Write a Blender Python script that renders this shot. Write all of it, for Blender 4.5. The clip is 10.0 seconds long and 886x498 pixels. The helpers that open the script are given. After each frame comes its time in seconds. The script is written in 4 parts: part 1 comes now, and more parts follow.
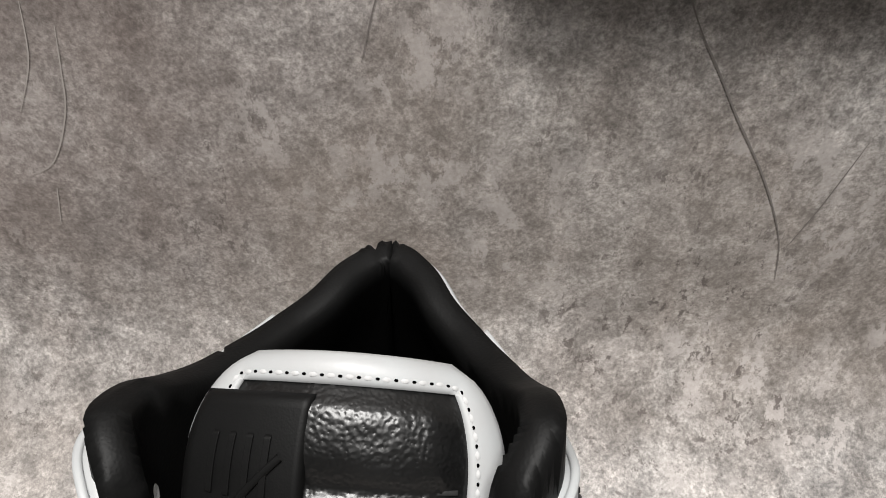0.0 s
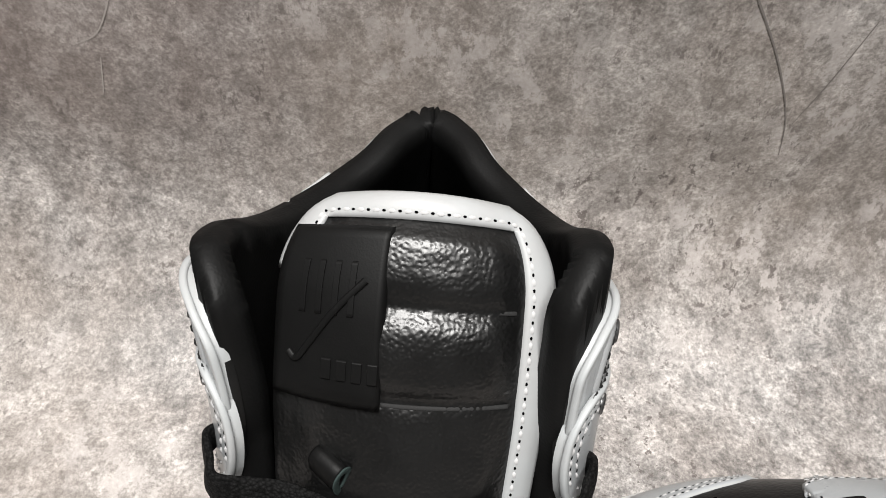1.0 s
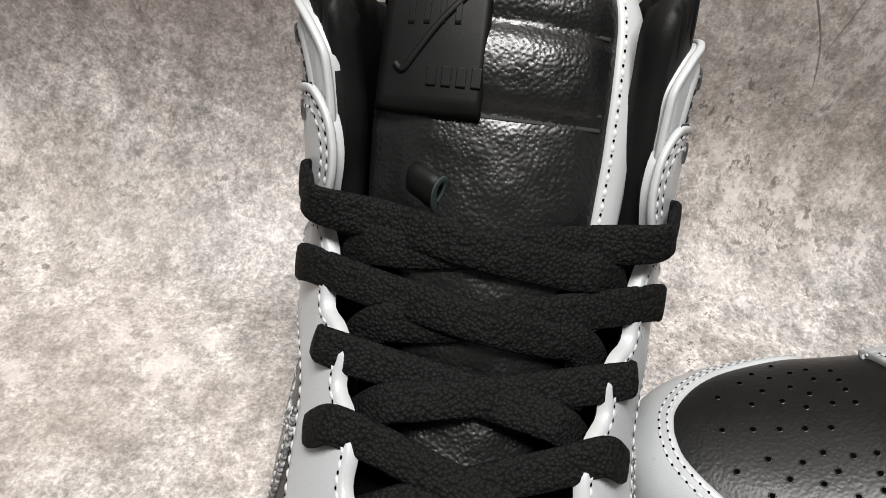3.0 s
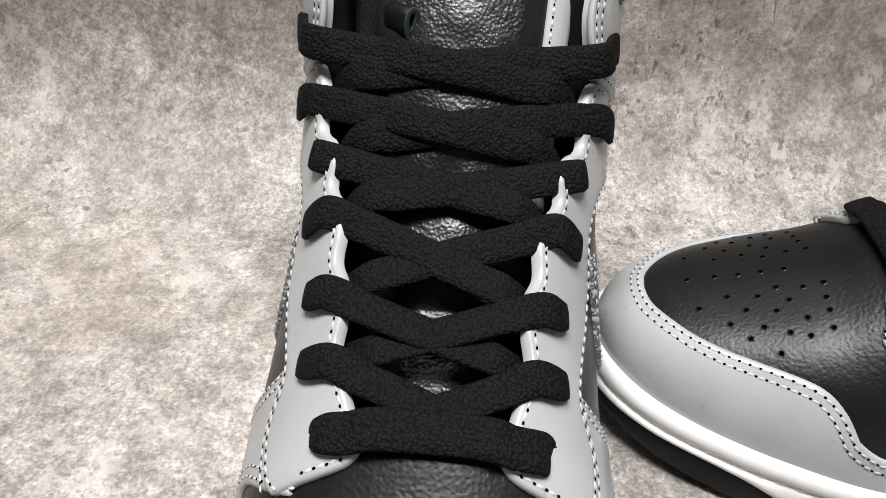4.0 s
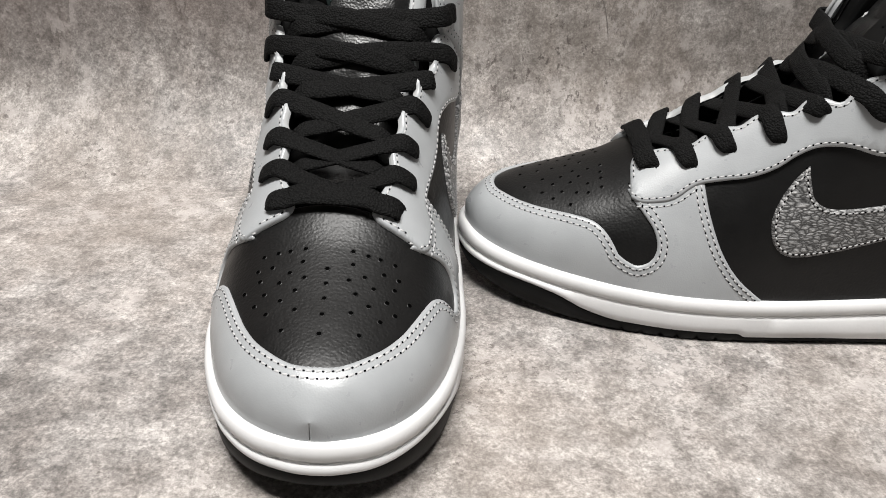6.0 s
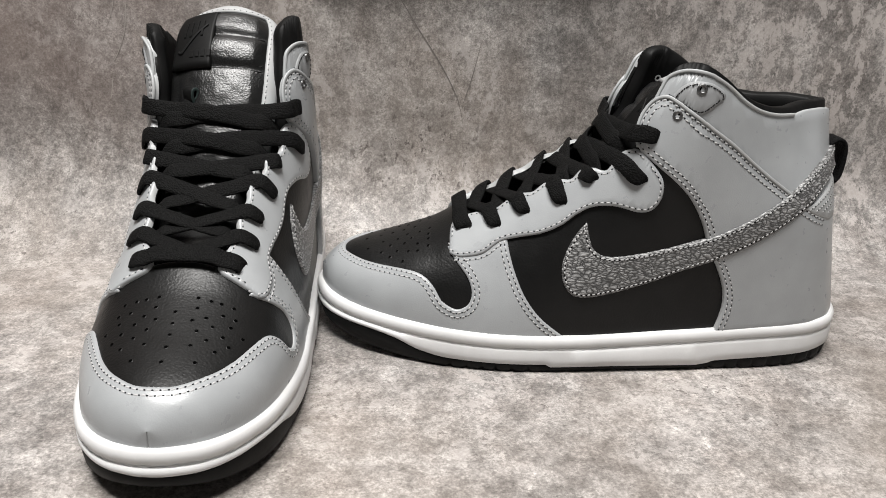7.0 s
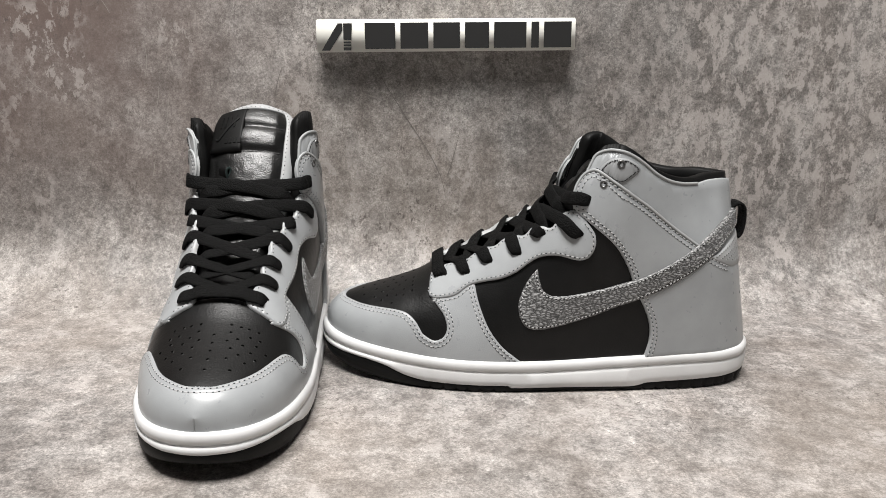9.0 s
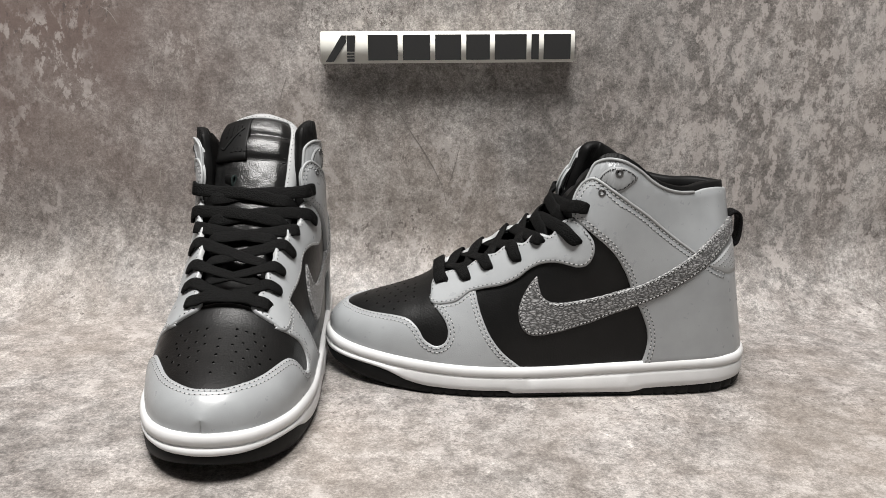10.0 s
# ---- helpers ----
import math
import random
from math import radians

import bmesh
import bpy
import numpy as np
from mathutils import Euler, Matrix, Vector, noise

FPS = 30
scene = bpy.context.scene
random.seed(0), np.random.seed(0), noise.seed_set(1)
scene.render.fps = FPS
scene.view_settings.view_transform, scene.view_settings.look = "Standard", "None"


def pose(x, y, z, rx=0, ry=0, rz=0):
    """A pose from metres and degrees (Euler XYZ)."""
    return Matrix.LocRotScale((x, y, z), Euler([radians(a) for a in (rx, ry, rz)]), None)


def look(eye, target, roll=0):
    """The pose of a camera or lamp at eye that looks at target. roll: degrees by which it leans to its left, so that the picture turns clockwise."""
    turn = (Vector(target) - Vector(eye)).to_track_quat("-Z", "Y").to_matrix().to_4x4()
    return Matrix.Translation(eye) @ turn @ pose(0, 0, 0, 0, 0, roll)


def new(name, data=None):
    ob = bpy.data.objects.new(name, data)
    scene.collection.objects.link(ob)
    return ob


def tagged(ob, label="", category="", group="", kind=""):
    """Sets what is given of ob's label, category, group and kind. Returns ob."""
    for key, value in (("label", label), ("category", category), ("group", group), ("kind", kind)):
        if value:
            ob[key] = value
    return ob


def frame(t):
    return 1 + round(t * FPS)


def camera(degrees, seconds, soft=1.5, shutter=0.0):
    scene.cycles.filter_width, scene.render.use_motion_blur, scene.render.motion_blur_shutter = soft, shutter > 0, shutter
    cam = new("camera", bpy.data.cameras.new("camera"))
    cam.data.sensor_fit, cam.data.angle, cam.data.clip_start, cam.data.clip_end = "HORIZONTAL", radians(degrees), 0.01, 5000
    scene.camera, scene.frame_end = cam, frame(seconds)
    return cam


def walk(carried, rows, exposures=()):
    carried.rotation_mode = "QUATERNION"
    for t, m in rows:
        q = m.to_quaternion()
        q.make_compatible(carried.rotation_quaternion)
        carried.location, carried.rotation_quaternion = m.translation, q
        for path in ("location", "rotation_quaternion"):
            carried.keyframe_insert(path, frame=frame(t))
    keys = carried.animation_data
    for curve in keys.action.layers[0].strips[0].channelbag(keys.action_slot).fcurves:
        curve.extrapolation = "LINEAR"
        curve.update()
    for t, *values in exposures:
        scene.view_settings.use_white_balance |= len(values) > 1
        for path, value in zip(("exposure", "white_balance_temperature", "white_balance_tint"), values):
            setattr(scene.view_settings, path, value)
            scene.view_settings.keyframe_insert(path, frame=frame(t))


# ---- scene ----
from mathutils.geometry import delaunay_2d_cdt
cam = camera(58.8, 10.0, soft=0.9)
PATH = [
    (0, (-0.032, -0.002, 0.288), (0.021, 1.492, -1.041), 3.2),
    (0.5, (-0.036, 0.001, 0.289), (0.037, 1.364, -1.173), 3.8),
    (1, (-0.048, -0.022, 0.293), (0.054, 1.286, -1.217), 5.4),
    (1.5, (-0.056, -0.043, 0.291), (0.077, 1.279, -1.204), 7.0),
    (2, (-0.063, -0.058, 0.281), (0.072, 1.334, -1.149), 8.0),
    (2.5, (-0.067, -0.068, 0.253), (0.051, 1.389, -1.112), 7.8),
    (2.7, (-0.068, -0.074, 0.248), (0.051, 1.395, -1.104), 7.9),
    (3.8, (-0.05, -0.135, 0.212), (-0.043, 1.484, -0.961), 3.1),
    (4, (-0.049, -0.149, 0.21), (-0.039, 1.469, -0.966), 3.0),
    (4.5, (-0.047, -0.183, 0.203), (-0.024, 1.45, -0.951), 2.9),
    (5, (-0.042, -0.22, 0.2), (-0.014, 1.438, -0.917), 2.8),
    (5.2, (-0.04, -0.237, 0.198), (-0.01, 1.435, -0.899), 2.8),
    (6.3, (0.011, -0.333, 0.208), (0.053, 1.468, -0.661), 2.3),
    (6.5, (0.028, -0.346, 0.211), (0.096, 1.473, -0.616), 2.2),
    (7, (0.047, -0.382, 0.219), (0.178, 1.476, -0.509), 2.0),
    (7.5, (0.055, -0.414, 0.225), (0.198, 1.47, -0.43), 1.8),
    (8, (0.055, -0.449, 0.229), (0.191, 1.456, -0.365), 1.7),
    (8.5, (0.056, -0.474, 0.23), (0.182, 1.444, -0.32), 1.5),
    (9, (0.056, -0.492, 0.231), (0.175, 1.435, -0.29), 1.4),
    (9.5, (0.055, -0.497, 0.23), (0.171, 1.435, -0.273), 1.4),
    (10, (0.055, -0.502, 0.23), (0.172, 1.433, -0.261), 1.5),
]
walk(cam, [(t, look(eye, target, roll)) for t, eye, target, roll in PATH],
     exposures=[(0, -0.2), (1, -0.06), (2.5, 0.03), (5, -0.1), (6.5, -0.18), (10, -0.17)])

# ---- world and light ----
world = bpy.data.worlds.new("world")
scene.world = world
world.use_nodes = True
world.node_tree.nodes["Background"].inputs[0].default_value = (0.95, 0.97, 1.0, 1)
world.node_tree.nodes["Background"].inputs[1].default_value = 0.11


def area_lamp(name, eye, target, sx, sy, watts, colour):
    lamp = bpy.data.lights.new(name, "AREA")
    lamp.shape, lamp.size, lamp.size_y, lamp.energy, lamp.color = "RECTANGLE", sx, sy, watts, colour
    ob = new(name, lamp)
    ob.matrix_world = look(eye, target)
    return ob


area_lamp("ceiling_panel_lamp", (-0.10, -0.44, 2.0), (0.03, -0.08, 0.0), 1.2, 0.6, 103.0, (1.0, 0.98, 0.955))


# ---- materials ----
def material(name):
    m = bpy.data.materials.new(name)
    m.use_nodes = True
    nt = m.node_tree
    return m, nt, nt.nodes["Principled BSDF"]


def node(nt, kind, **settings):
    n = nt.nodes.new(kind)
    for key, value in settings.items():
        n.inputs[key.replace("_", " ")].default_value = value
    return n


def coords(nt, scale=(1, 1, 1), rot=(0, 0, 0)):
    tc = nt.nodes.new("ShaderNodeTexCoord")
    mp = nt.nodes.new("ShaderNodeMapping")
    mp.inputs["Scale"].default_value = scale
    mp.inputs["Rotation"].default_value = rot
    nt.links.new(tc.outputs["Object"], mp.inputs["Vector"])
    return mp.outputs["Vector"]


def noise_tex(nt, vec, scale, detail=4.0, rough=0.55, dist=0.0):
    n = nt.nodes.new("ShaderNodeTexNoise")
    n.inputs["Scale"].default_value, n.inputs["Detail"].default_value = scale, detail
    n.inputs["Roughness"].default_value, n.inputs["Distortion"].default_value = rough, dist
    nt.links.new(vec, n.inputs["Vector"])
    return n.outputs["Fac"]


def ramp(nt, fac, stops):
    r = nt.nodes.new("ShaderNodeValToRGB")
    while len(r.color_ramp.elements) < len(stops):
        r.color_ramp.elements.new(0.5)
    for e, (pos, col) in zip(r.color_ramp.elements, stops):
        e.position, e.color = pos, (*col, 1) if len(col) == 3 else col
    nt.links.new(fac, r.inputs["Fac"])
    return r.outputs["Color"]


def grey(v, warm=0.0):
    return (v * (1 + warm), v, v * (1 - warm))


def mix(nt, a, b, fac, mode="MIX"):
    m = nt.nodes.new("ShaderNodeMix")
    m.data_type, m.blend_type = "RGBA", mode
    for sock, value in ((m.inputs[0], fac), (m.inputs[6], a), (m.inputs[7], b)):
        if isinstance(value, (int, float)):
            sock.default_value = value
        elif isinstance(value, tuple):
            sock.default_value = (*value, 1)
        else:
            nt.links.new(value, sock)
    return m.outputs[2]


def math_node(nt, op, a, b):
    m = nt.nodes.new("ShaderNodeMath")
    m.operation = op
    for sock, value in zip(m.inputs, (a, b)):
        if isinstance(value, (int, float)):
            sock.default_value = value
        else:
            nt.links.new(value, sock)
    return m.outputs[0]


def bump(nt, bsdf, height, strength, dist, prev=None):
    b = nt.nodes.new("ShaderNodeBump")
    b.inputs["Strength"].default_value, b.inputs["Distance"].default_value = strength, dist
    nt.links.new(height, b.inputs["Height"])
    if prev is not None:
        nt.links.new(prev, b.inputs["Normal"])
    nt.links.new(b.outputs["Normal"], bsdf.inputs["Normal"])
    return b.outputs["Normal"]


def leather(name, dark, light, rough, grain, grain_depth, crease=0.0, crease_scale=120, gloss=0.2):
    m, nt, b = material(name)
    v = coords(nt)
    blot = noise_tex(nt, v, 45, 5)
    nt.links.new(ramp(nt, blot, [(0.3, dark), (0.7, light)]), b.inputs["Base Color"])
    rr = nt.nodes.new("ShaderNodeMapRange")
    rr.inputs["To Min"].default_value, rr.inputs["To Max"].default_value = rough - 0.06, rough + 0.1
    nt.links.new(noise_tex(nt, v, 160, 4), rr.inputs["Value"])
    nt.links.new(rr.outputs["Result"], b.inputs["Roughness"])
    vor = nt.nodes.new("ShaderNodeTexVoronoi")
    vor.feature = "SMOOTH_F1"
    vor.inputs["Scale"].default_value = grain
    warp = nt.nodes.new("ShaderNodeVectorMath")
    warp.operation = "ADD"
    wn = nt.nodes.new("ShaderNodeTexNoise")
    wn.inputs["Scale"].default_value = grain * 0.4
    sc = nt.nodes.new("ShaderNodeVectorMath")
    sc.operation = "SCALE"
    sc.inputs["Scale"].default_value = 0.6 / grain
    nt.links.new(v, wn.inputs["Vector"])
    nt.links.new(wn.outputs["Color"], sc.inputs[0])
    nt.links.new(v, warp.inputs[0])
    nt.links.new(sc.outputs[0], warp.inputs[1])
    nt.links.new(warp.outputs[0], vor.inputs["Vector"])
    b.inputs["Specular IOR Level"].default_value = 0.5 if dark[1] > 0.1 else gloss
    n1 = bump(nt, b, vor.outputs["Distance"], 0.55, grain_depth)
    if crease:
        cv = coords(nt, (1.0, 0.35, 1.0))
        ridged = nt.nodes.new("ShaderNodeTexNoise")
        ridged.noise_type = "RIDGED_MULTIFRACTAL"
        ridged.inputs["Scale"].default_value, ridged.inputs["Detail"].default_value = crease_scale, 4
        nt.links.new(cv, ridged.inputs["Vector"])
        bump(nt, b, ridged.outputs["Fac"], 0.35, crease, n1)
    return m


GREY_LEATHER = leather("grey_leather", (0.284, 0.295, 0.303), (0.328, 0.34, 0.349), 0.28, 1600, 0.00006)
GREY_EDGE = leather("pale_grey_trim", grey(0.31), (0.34, 0.355, 0.36), 0.45, 1500, 0.00004)
BLACK_LEATHER = leather("black_leather", grey(0.003), grey(0.006), 0.36, 950, 0.00016, 0.00016, 260, 0.27)
TONGUE_LEATHER = leather("black_tumbled_leather", grey(0.0025), grey(0.005), 0.31, 1150, 0.00028, 0.0011, 130, 0.5)
LINING = leather("black_lining", grey(0.003), grey(0.005), 0.5, 1500, 0.00008, gloss=0.12)
LABEL_RUBBER = leather("black_label_rubber", grey(0.0025), grey(0.004), 0.5, 2500, 0.00003, gloss=0.14)
PATCH_GREY = leather("matt_grey_leather", (0.21, 0.215, 0.22), (0.25, 0.256, 0.26), 0.55, 1600, 0.00005)
TAB_SUEDE = leather("dark_green_raw_edge", (0.018, 0.028, 0.027), (0.03, 0.045, 0.043), 0.8, 1800, 0.0001)
WHITE_RUBBER = leather("white_rubber", grey(0.58), grey(0.65), 0.5, 900, 0.00005)
BLACK_RUBBER = leather("black_rubber", grey(0.003), grey(0.006), 0.6, 1200, 0.00006)
THREAD = leather("pale_thread", grey(0.36), grey(0.44), 0.7, 3000, 0.00005)
BLACK_THREAD = leather("black_thread", grey(0.012), grey(0.02), 0.7, 3000, 0.00005)
# near-black for flat discs: the shade inside holes, put into the colour
HOLE_SHADE = leather("hole_shade_black", grey(0.0008), grey(0.0014), 1.0, 3000, 0.00002, gloss=0.0)


def lace_material():
    m, nt, b = material("black_woven_lace")
    v = coords(nt)
    wv = nt.nodes.new("ShaderNodeTexVoronoi")
    wv.inputs["Scale"].default_value = 1150
    nt.links.new(v, wv.inputs["Vector"])
    # lighter thread tops and darker gaps put the weave's shading into the colour
    nt.links.new(ramp(nt, wv.outputs["Distance"], [(0.1, grey(0.008)), (0.7, grey(0.0018))]), b.inputs["Base Color"])
    b.inputs["Roughness"].default_value = 0.75
    b.inputs["Specular IOR Level"].default_value = 0.1
    bump(nt, b, wv.outputs["Distance"], 0.9, -0.0005)
    return m


LACE = lace_material()


def stripe_material():
    m, nt, b = material("crackled_grey_snakeskin")
    v = coords(nt, (0.6, 0.6, 1.25))
    wn = nt.nodes.new("ShaderNodeTexNoise")
    wn.inputs["Scale"].default_value = 150
    nt.links.new(v, wn.inputs["Vector"])
    warp = nt.nodes.new("ShaderNodeVectorMath")
    warp.operation = "MULTIPLY_ADD"
    warp.inputs[1].default_value = (0.007, 0.007, 0.007)
    nt.links.new(wn.outputs["Color"], warp.inputs[0])
    nt.links.new(v, warp.inputs[2])
    vor = nt.nodes.new("ShaderNodeTexVoronoi")
    vor.feature = "DISTANCE_TO_EDGE"
    vor.inputs["Scale"].default_value = 500
    nt.links.new(warp.outputs[0], vor.inputs["Vector"])
    fine = noise_tex(nt, v, 1300, 4, 0.75)
    cells = ramp(nt, vor.outputs["Distance"], [(0.02, grey(0.04)), (0.14, grey(0.15)), (0.30, grey(0.29))])
    nt.links.new(mix(nt, cells, ramp(nt, fine, [(0.36, grey(0.12)), (0.64, grey(0.88))]), 0.68, "OVERLAY"), b.inputs["Base Color"])
    b.inputs["Roughness"].default_value = 0.38
    bump(nt, b, vor.outputs["Distance"], 0.8, 0.0007)
    return m


STRIPE = stripe_material()


def metal_material():
    m, nt, b = material("steel")
    nt.links.new(ramp(nt, noise_tex(nt, coords(nt), 300, 3), [(0.3, grey(0.10)), (0.7, grey(0.18))]), b.inputs["Base Color"])
    b.inputs["Metallic"].default_value, b.inputs["Roughness"].default_value = 0.9, 0.35
    return m


STEEL = metal_material()


def plain_paint(name, lo, hi, rough=0.6):
    m, nt, b = material(name)
    v = coords(nt)
    nt.links.new(ramp(nt, noise_tex(nt, v, 6, 5), [(0.3, lo), (0.7, hi)]), b.inputs["Base Color"])
    b.inputs["Roughness"].default_value = rough
    bump(nt, b, noise_tex(nt, v, 250, 3), 0.1, 0.0005)
    return m


ROOM_PAINT = plain_paint("wall_paint", grey(0.24), grey(0.28))
SIGN_WHITE = plain_paint("sign_white", (0.76, 0.75, 0.69), (0.82, 0.81, 0.76), 0.5)
SIGN_BLACK = plain_paint("sign_black", grey(0.008), grey(0.012), 0.7)


def concrete():
    """A printed worn-concrete pattern: soft clouds, sharp-edged flakes gathered in patches, dark pits and fine grain."""
    m, nt, b = material("concrete_print_vinyl")
    v = coords(nt)
    turned = coords(nt, (1, 1, 1), (0.7, 0.3, 0.2))
    tall = coords(nt, (1.0, 1.0, 0.6))
    cloud = noise_tex(nt, v, 7, 4, 0.55, 0.3)
    mid = noise_tex(nt, tall, 30, 7, 0.66, 0.2)
    blot = noise_tex(nt, turned, 85, 6, 0.68)
    speck = noise_tex(nt, v, 330, 5, 0.72)
    base = ramp(nt, mid, [(0.30, (0.185, 0.166, 0.154)), (0.45, (0.232, 0.213, 0.20)), (0.57, (0.275, 0.257, 0.244)), (0.72, (0.345, 0.327, 0.313))])
    base = mix(nt, base, ramp(nt, cloud, [(0.33, grey(0.36)), (0.67, grey(0.64))]), 0.9, "OVERLAY")
    base = mix(nt, base, ramp(nt, blot, [(0.38, grey(0.24)), (0.5, grey(0.5)), (0.62, grey(0.74))]), 0.6, "OVERLAY")
    base = mix(nt, base, ramp(nt, speck, [(0.34, grey(0.18)), (0.5, grey(0.5)), (0.66, grey(0.82))]), 0.62, "OVERLAY")
    base = mix(nt, base, ramp(nt, noise_tex(nt, turned, 800, 3, 0.7), [(0.34, grey(0.2)), (0.66, grey(0.8))]), 0.6, "OVERLAY")
    # where the print darkens to brown (up and leftward) and where it is flaked
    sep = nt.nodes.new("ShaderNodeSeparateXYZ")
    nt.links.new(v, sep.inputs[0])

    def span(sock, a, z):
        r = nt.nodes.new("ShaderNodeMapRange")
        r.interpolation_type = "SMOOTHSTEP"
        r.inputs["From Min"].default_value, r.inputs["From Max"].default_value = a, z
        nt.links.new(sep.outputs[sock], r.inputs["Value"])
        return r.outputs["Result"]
    brown_upper_left = math_node(nt, "MULTIPLY", span(0, 0.03, -0.22), span(2, 0.03, 0.17))
    brown_upper_left = math_node(nt, "MULTIPLY", brown_upper_left, ramp(nt, noise_tex(nt, turned, 9, 5, 0.6), [(0.30, grey(0.35)), (0.62, grey(1.0))]))
    base = mix(nt, base, (0.14, 0.101, 0.089), math_node(nt, "MULTIPLY", brown_upper_left, 0.9))
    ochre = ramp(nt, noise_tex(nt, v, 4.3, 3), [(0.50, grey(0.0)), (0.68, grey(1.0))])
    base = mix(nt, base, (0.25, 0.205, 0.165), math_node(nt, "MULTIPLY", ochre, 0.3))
    # pale flakes with crisp borders
    gather = ramp(nt, noise_tex(nt, v, 15, 6, 0.68), [(0.50, grey(0.0)), (0.62, grey(0.9))])
    gather = math_node(nt, "MAXIMUM", gather, math_node(nt, "MULTIPLY", math_node(nt, "MULTIPLY", span(0, 0.2, 0.36), span(2, 0.04, 0.12)), 1.0))
    flake = ramp(nt, noise_tex(nt, tall, 95, 9, 0.72, 0.1), [(0.515, grey(0.0)), (0.54, grey(1.0))])
    base = mix(nt, base, (0.43, 0.395, 0.375), math_node(nt, "MULTIPLY", math_node(nt, "MULTIPLY", gather, flake), 0.72))
    # dark pits and hairline cracks
    gather2 = ramp(nt, noise_tex(nt, turned, 8, 4, 0.6), [(0.44, grey(0.15)), (0.60, grey(1.0))])
    chip = ramp(nt, noise_tex(nt, tall, 210, 9, 0.74, 0.1), [(0.575, grey(0.0)), (0.60, grey(1.0))])
    base = mix(nt, base, (0.085, 0.07, 0.064), math_node(nt, "MULTIPLY", math_node(nt, "MULTIPLY", gather2, chip), 0.85))
    vein = nt.nodes.new("ShaderNodeTexNoise")
    vein.noise_type = "RIDGED_MULTIFRACTAL"
    vein.inputs["Scale"].default_value, vein.inputs["Detail"].default_value = 26, 6
    nt.links.new(turned, vein.inputs["Vector"])
    crack = ramp(nt, vein.outputs["Fac"], [(0.80, grey(0.0)), (0.95, grey(1.0))])
    base = mix(nt, base, (0.36, 0.335, 0.315), math_node(nt, "MULTIPLY", math_node(nt, "MULTIPLY", crack, gather2), 0.22))
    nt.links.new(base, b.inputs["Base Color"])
    b.inputs["Roughness"].default_value = 0.55
    bump(nt, b, speck, 0.2, 0.0004)
    return m


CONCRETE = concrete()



# ---- building helpers ----
def link_mesh(name, verts, faces, mats, parent=None, label="", slots=None, smooth=True):
    me = bpy.data.meshes.new(name)
    me.from_pydata([tuple(map(float, p)) for p in verts], [], faces)
    for mt in mats if isinstance(mats, (list, tuple)) else [mats]:
        me.materials.append(mt)
    if slots is not None:
        me.polygons.foreach_set("material_index", slots)
    if smooth:
        me.polygons.foreach_set("use_smooth", [True] * len(me.polygons))
    me.update()
    ob = new(name, me)
    ob.parent = parent
    if label:
        ob["label"] = label
    return ob


def part(name, bm, mat, parent, label=""):
    me = bpy.data.meshes.new(name)
    bm.to_mesh(me)
    bm.free()
    me.materials.append(mat)
    me.polygons.foreach_set("use_smooth", [True] * len(me.polygons))
    ob = new(name, me)
    ob.parent = parent
    if label:
        ob["label"] = label
    return ob


def box_bm(sx, sy, sz, bevel=0.0, centre=(0, 0, 0)):
    bm = bmesh.new()
    bmesh.ops.create_cube(bm, size=1.0)
    for v in bm.verts:
        v.co = Vector((v.co.x * sx + centre[0], v.co.y * sy + centre[1], v.co.z * sz + centre[2]))
    if bevel:
        bmesh.ops.bevel(bm, geom=bm.edges[:], offset=bevel, segments=2, affect="EDGES")
    return bm


def herm(xs, ys):
    """A smooth curve through a table, without overshoot."""
    xs, ys = np.asarray(xs, float), np.asarray(ys, float)
    d = np.diff(ys) / np.diff(xs)
    m = np.zeros_like(ys)
    for i in range(1, len(xs) - 1):
        if d[i - 1] * d[i] > 0:
            m[i] = 2 * d[i - 1] * d[i] / (d[i - 1] + d[i])
    m[0], m[-1] = d[0], d[-1]

    def f(x):
        x = np.clip(x, xs[0], xs[-1])
        i = np.clip(np.searchsorted(xs, x) - 1, 0, len(xs) - 2)
        h = xs[i + 1] - xs[i]
        t = (x - xs[i]) / h
        return (2 * t**3 - 3 * t**2 + 1) * ys[i] + (t**3 - 2 * t**2 + t) * h * m[i] + (-2 * t**3 + 3 * t**2) * ys[i + 1] + (t**3 - t**2) * h * m[i + 1]
    return f


def spline(points, per=8, closed=False):
    """Catmull-Rom through points of any dimension."""
    p = np.asarray(points, float)
    n = len(p)
    out = []
    for i in range(n if closed else n - 1):
        if closed:
            a, b, c, d = p[(i - 1) % n], p[i], p[(i + 1) % n], p[(i + 2) % n]
        else:
            a, b, c, d = p[max(i - 1, 0)], p[i], p[i + 1], p[min(i + 2, n - 1)]
        for k in range(per):
            t = k / per
            out.append(0.5 * (2 * b + (c - a) * t + (2 * a - 5 * b + 4 * c - d) * t * t + (3 * b - 3 * c + d - a) * t**3))
    if not closed:
        out.append(p[-1])
    return np.array(out)


def resample(points, step, closed=False):
    p = np.asarray(points, float)
    if closed:
        p = np.vstack([p, p[:1]])
    seg = np.linalg.norm(np.diff(p, axis=0), axis=1)
    s = np.concatenate([[0], np.cumsum(seg)])
    k = max(3, int(round(s[-1] / step)))
    at = np.linspace(0, s[-1], k + 1)
    if closed:
        at = at[:-1]
    return np.stack([np.interp(at, s, p[:, j]) for j in range(p.shape[1])], 1)


# ---- the backdrop and the unseen room added round it ----
WALL_Y, SWEEP = 0.212, 0.075
SCRATCH = plain_paint("scratch_print", (0.12, 0.105, 0.095), (0.18, 0.162, 0.15))
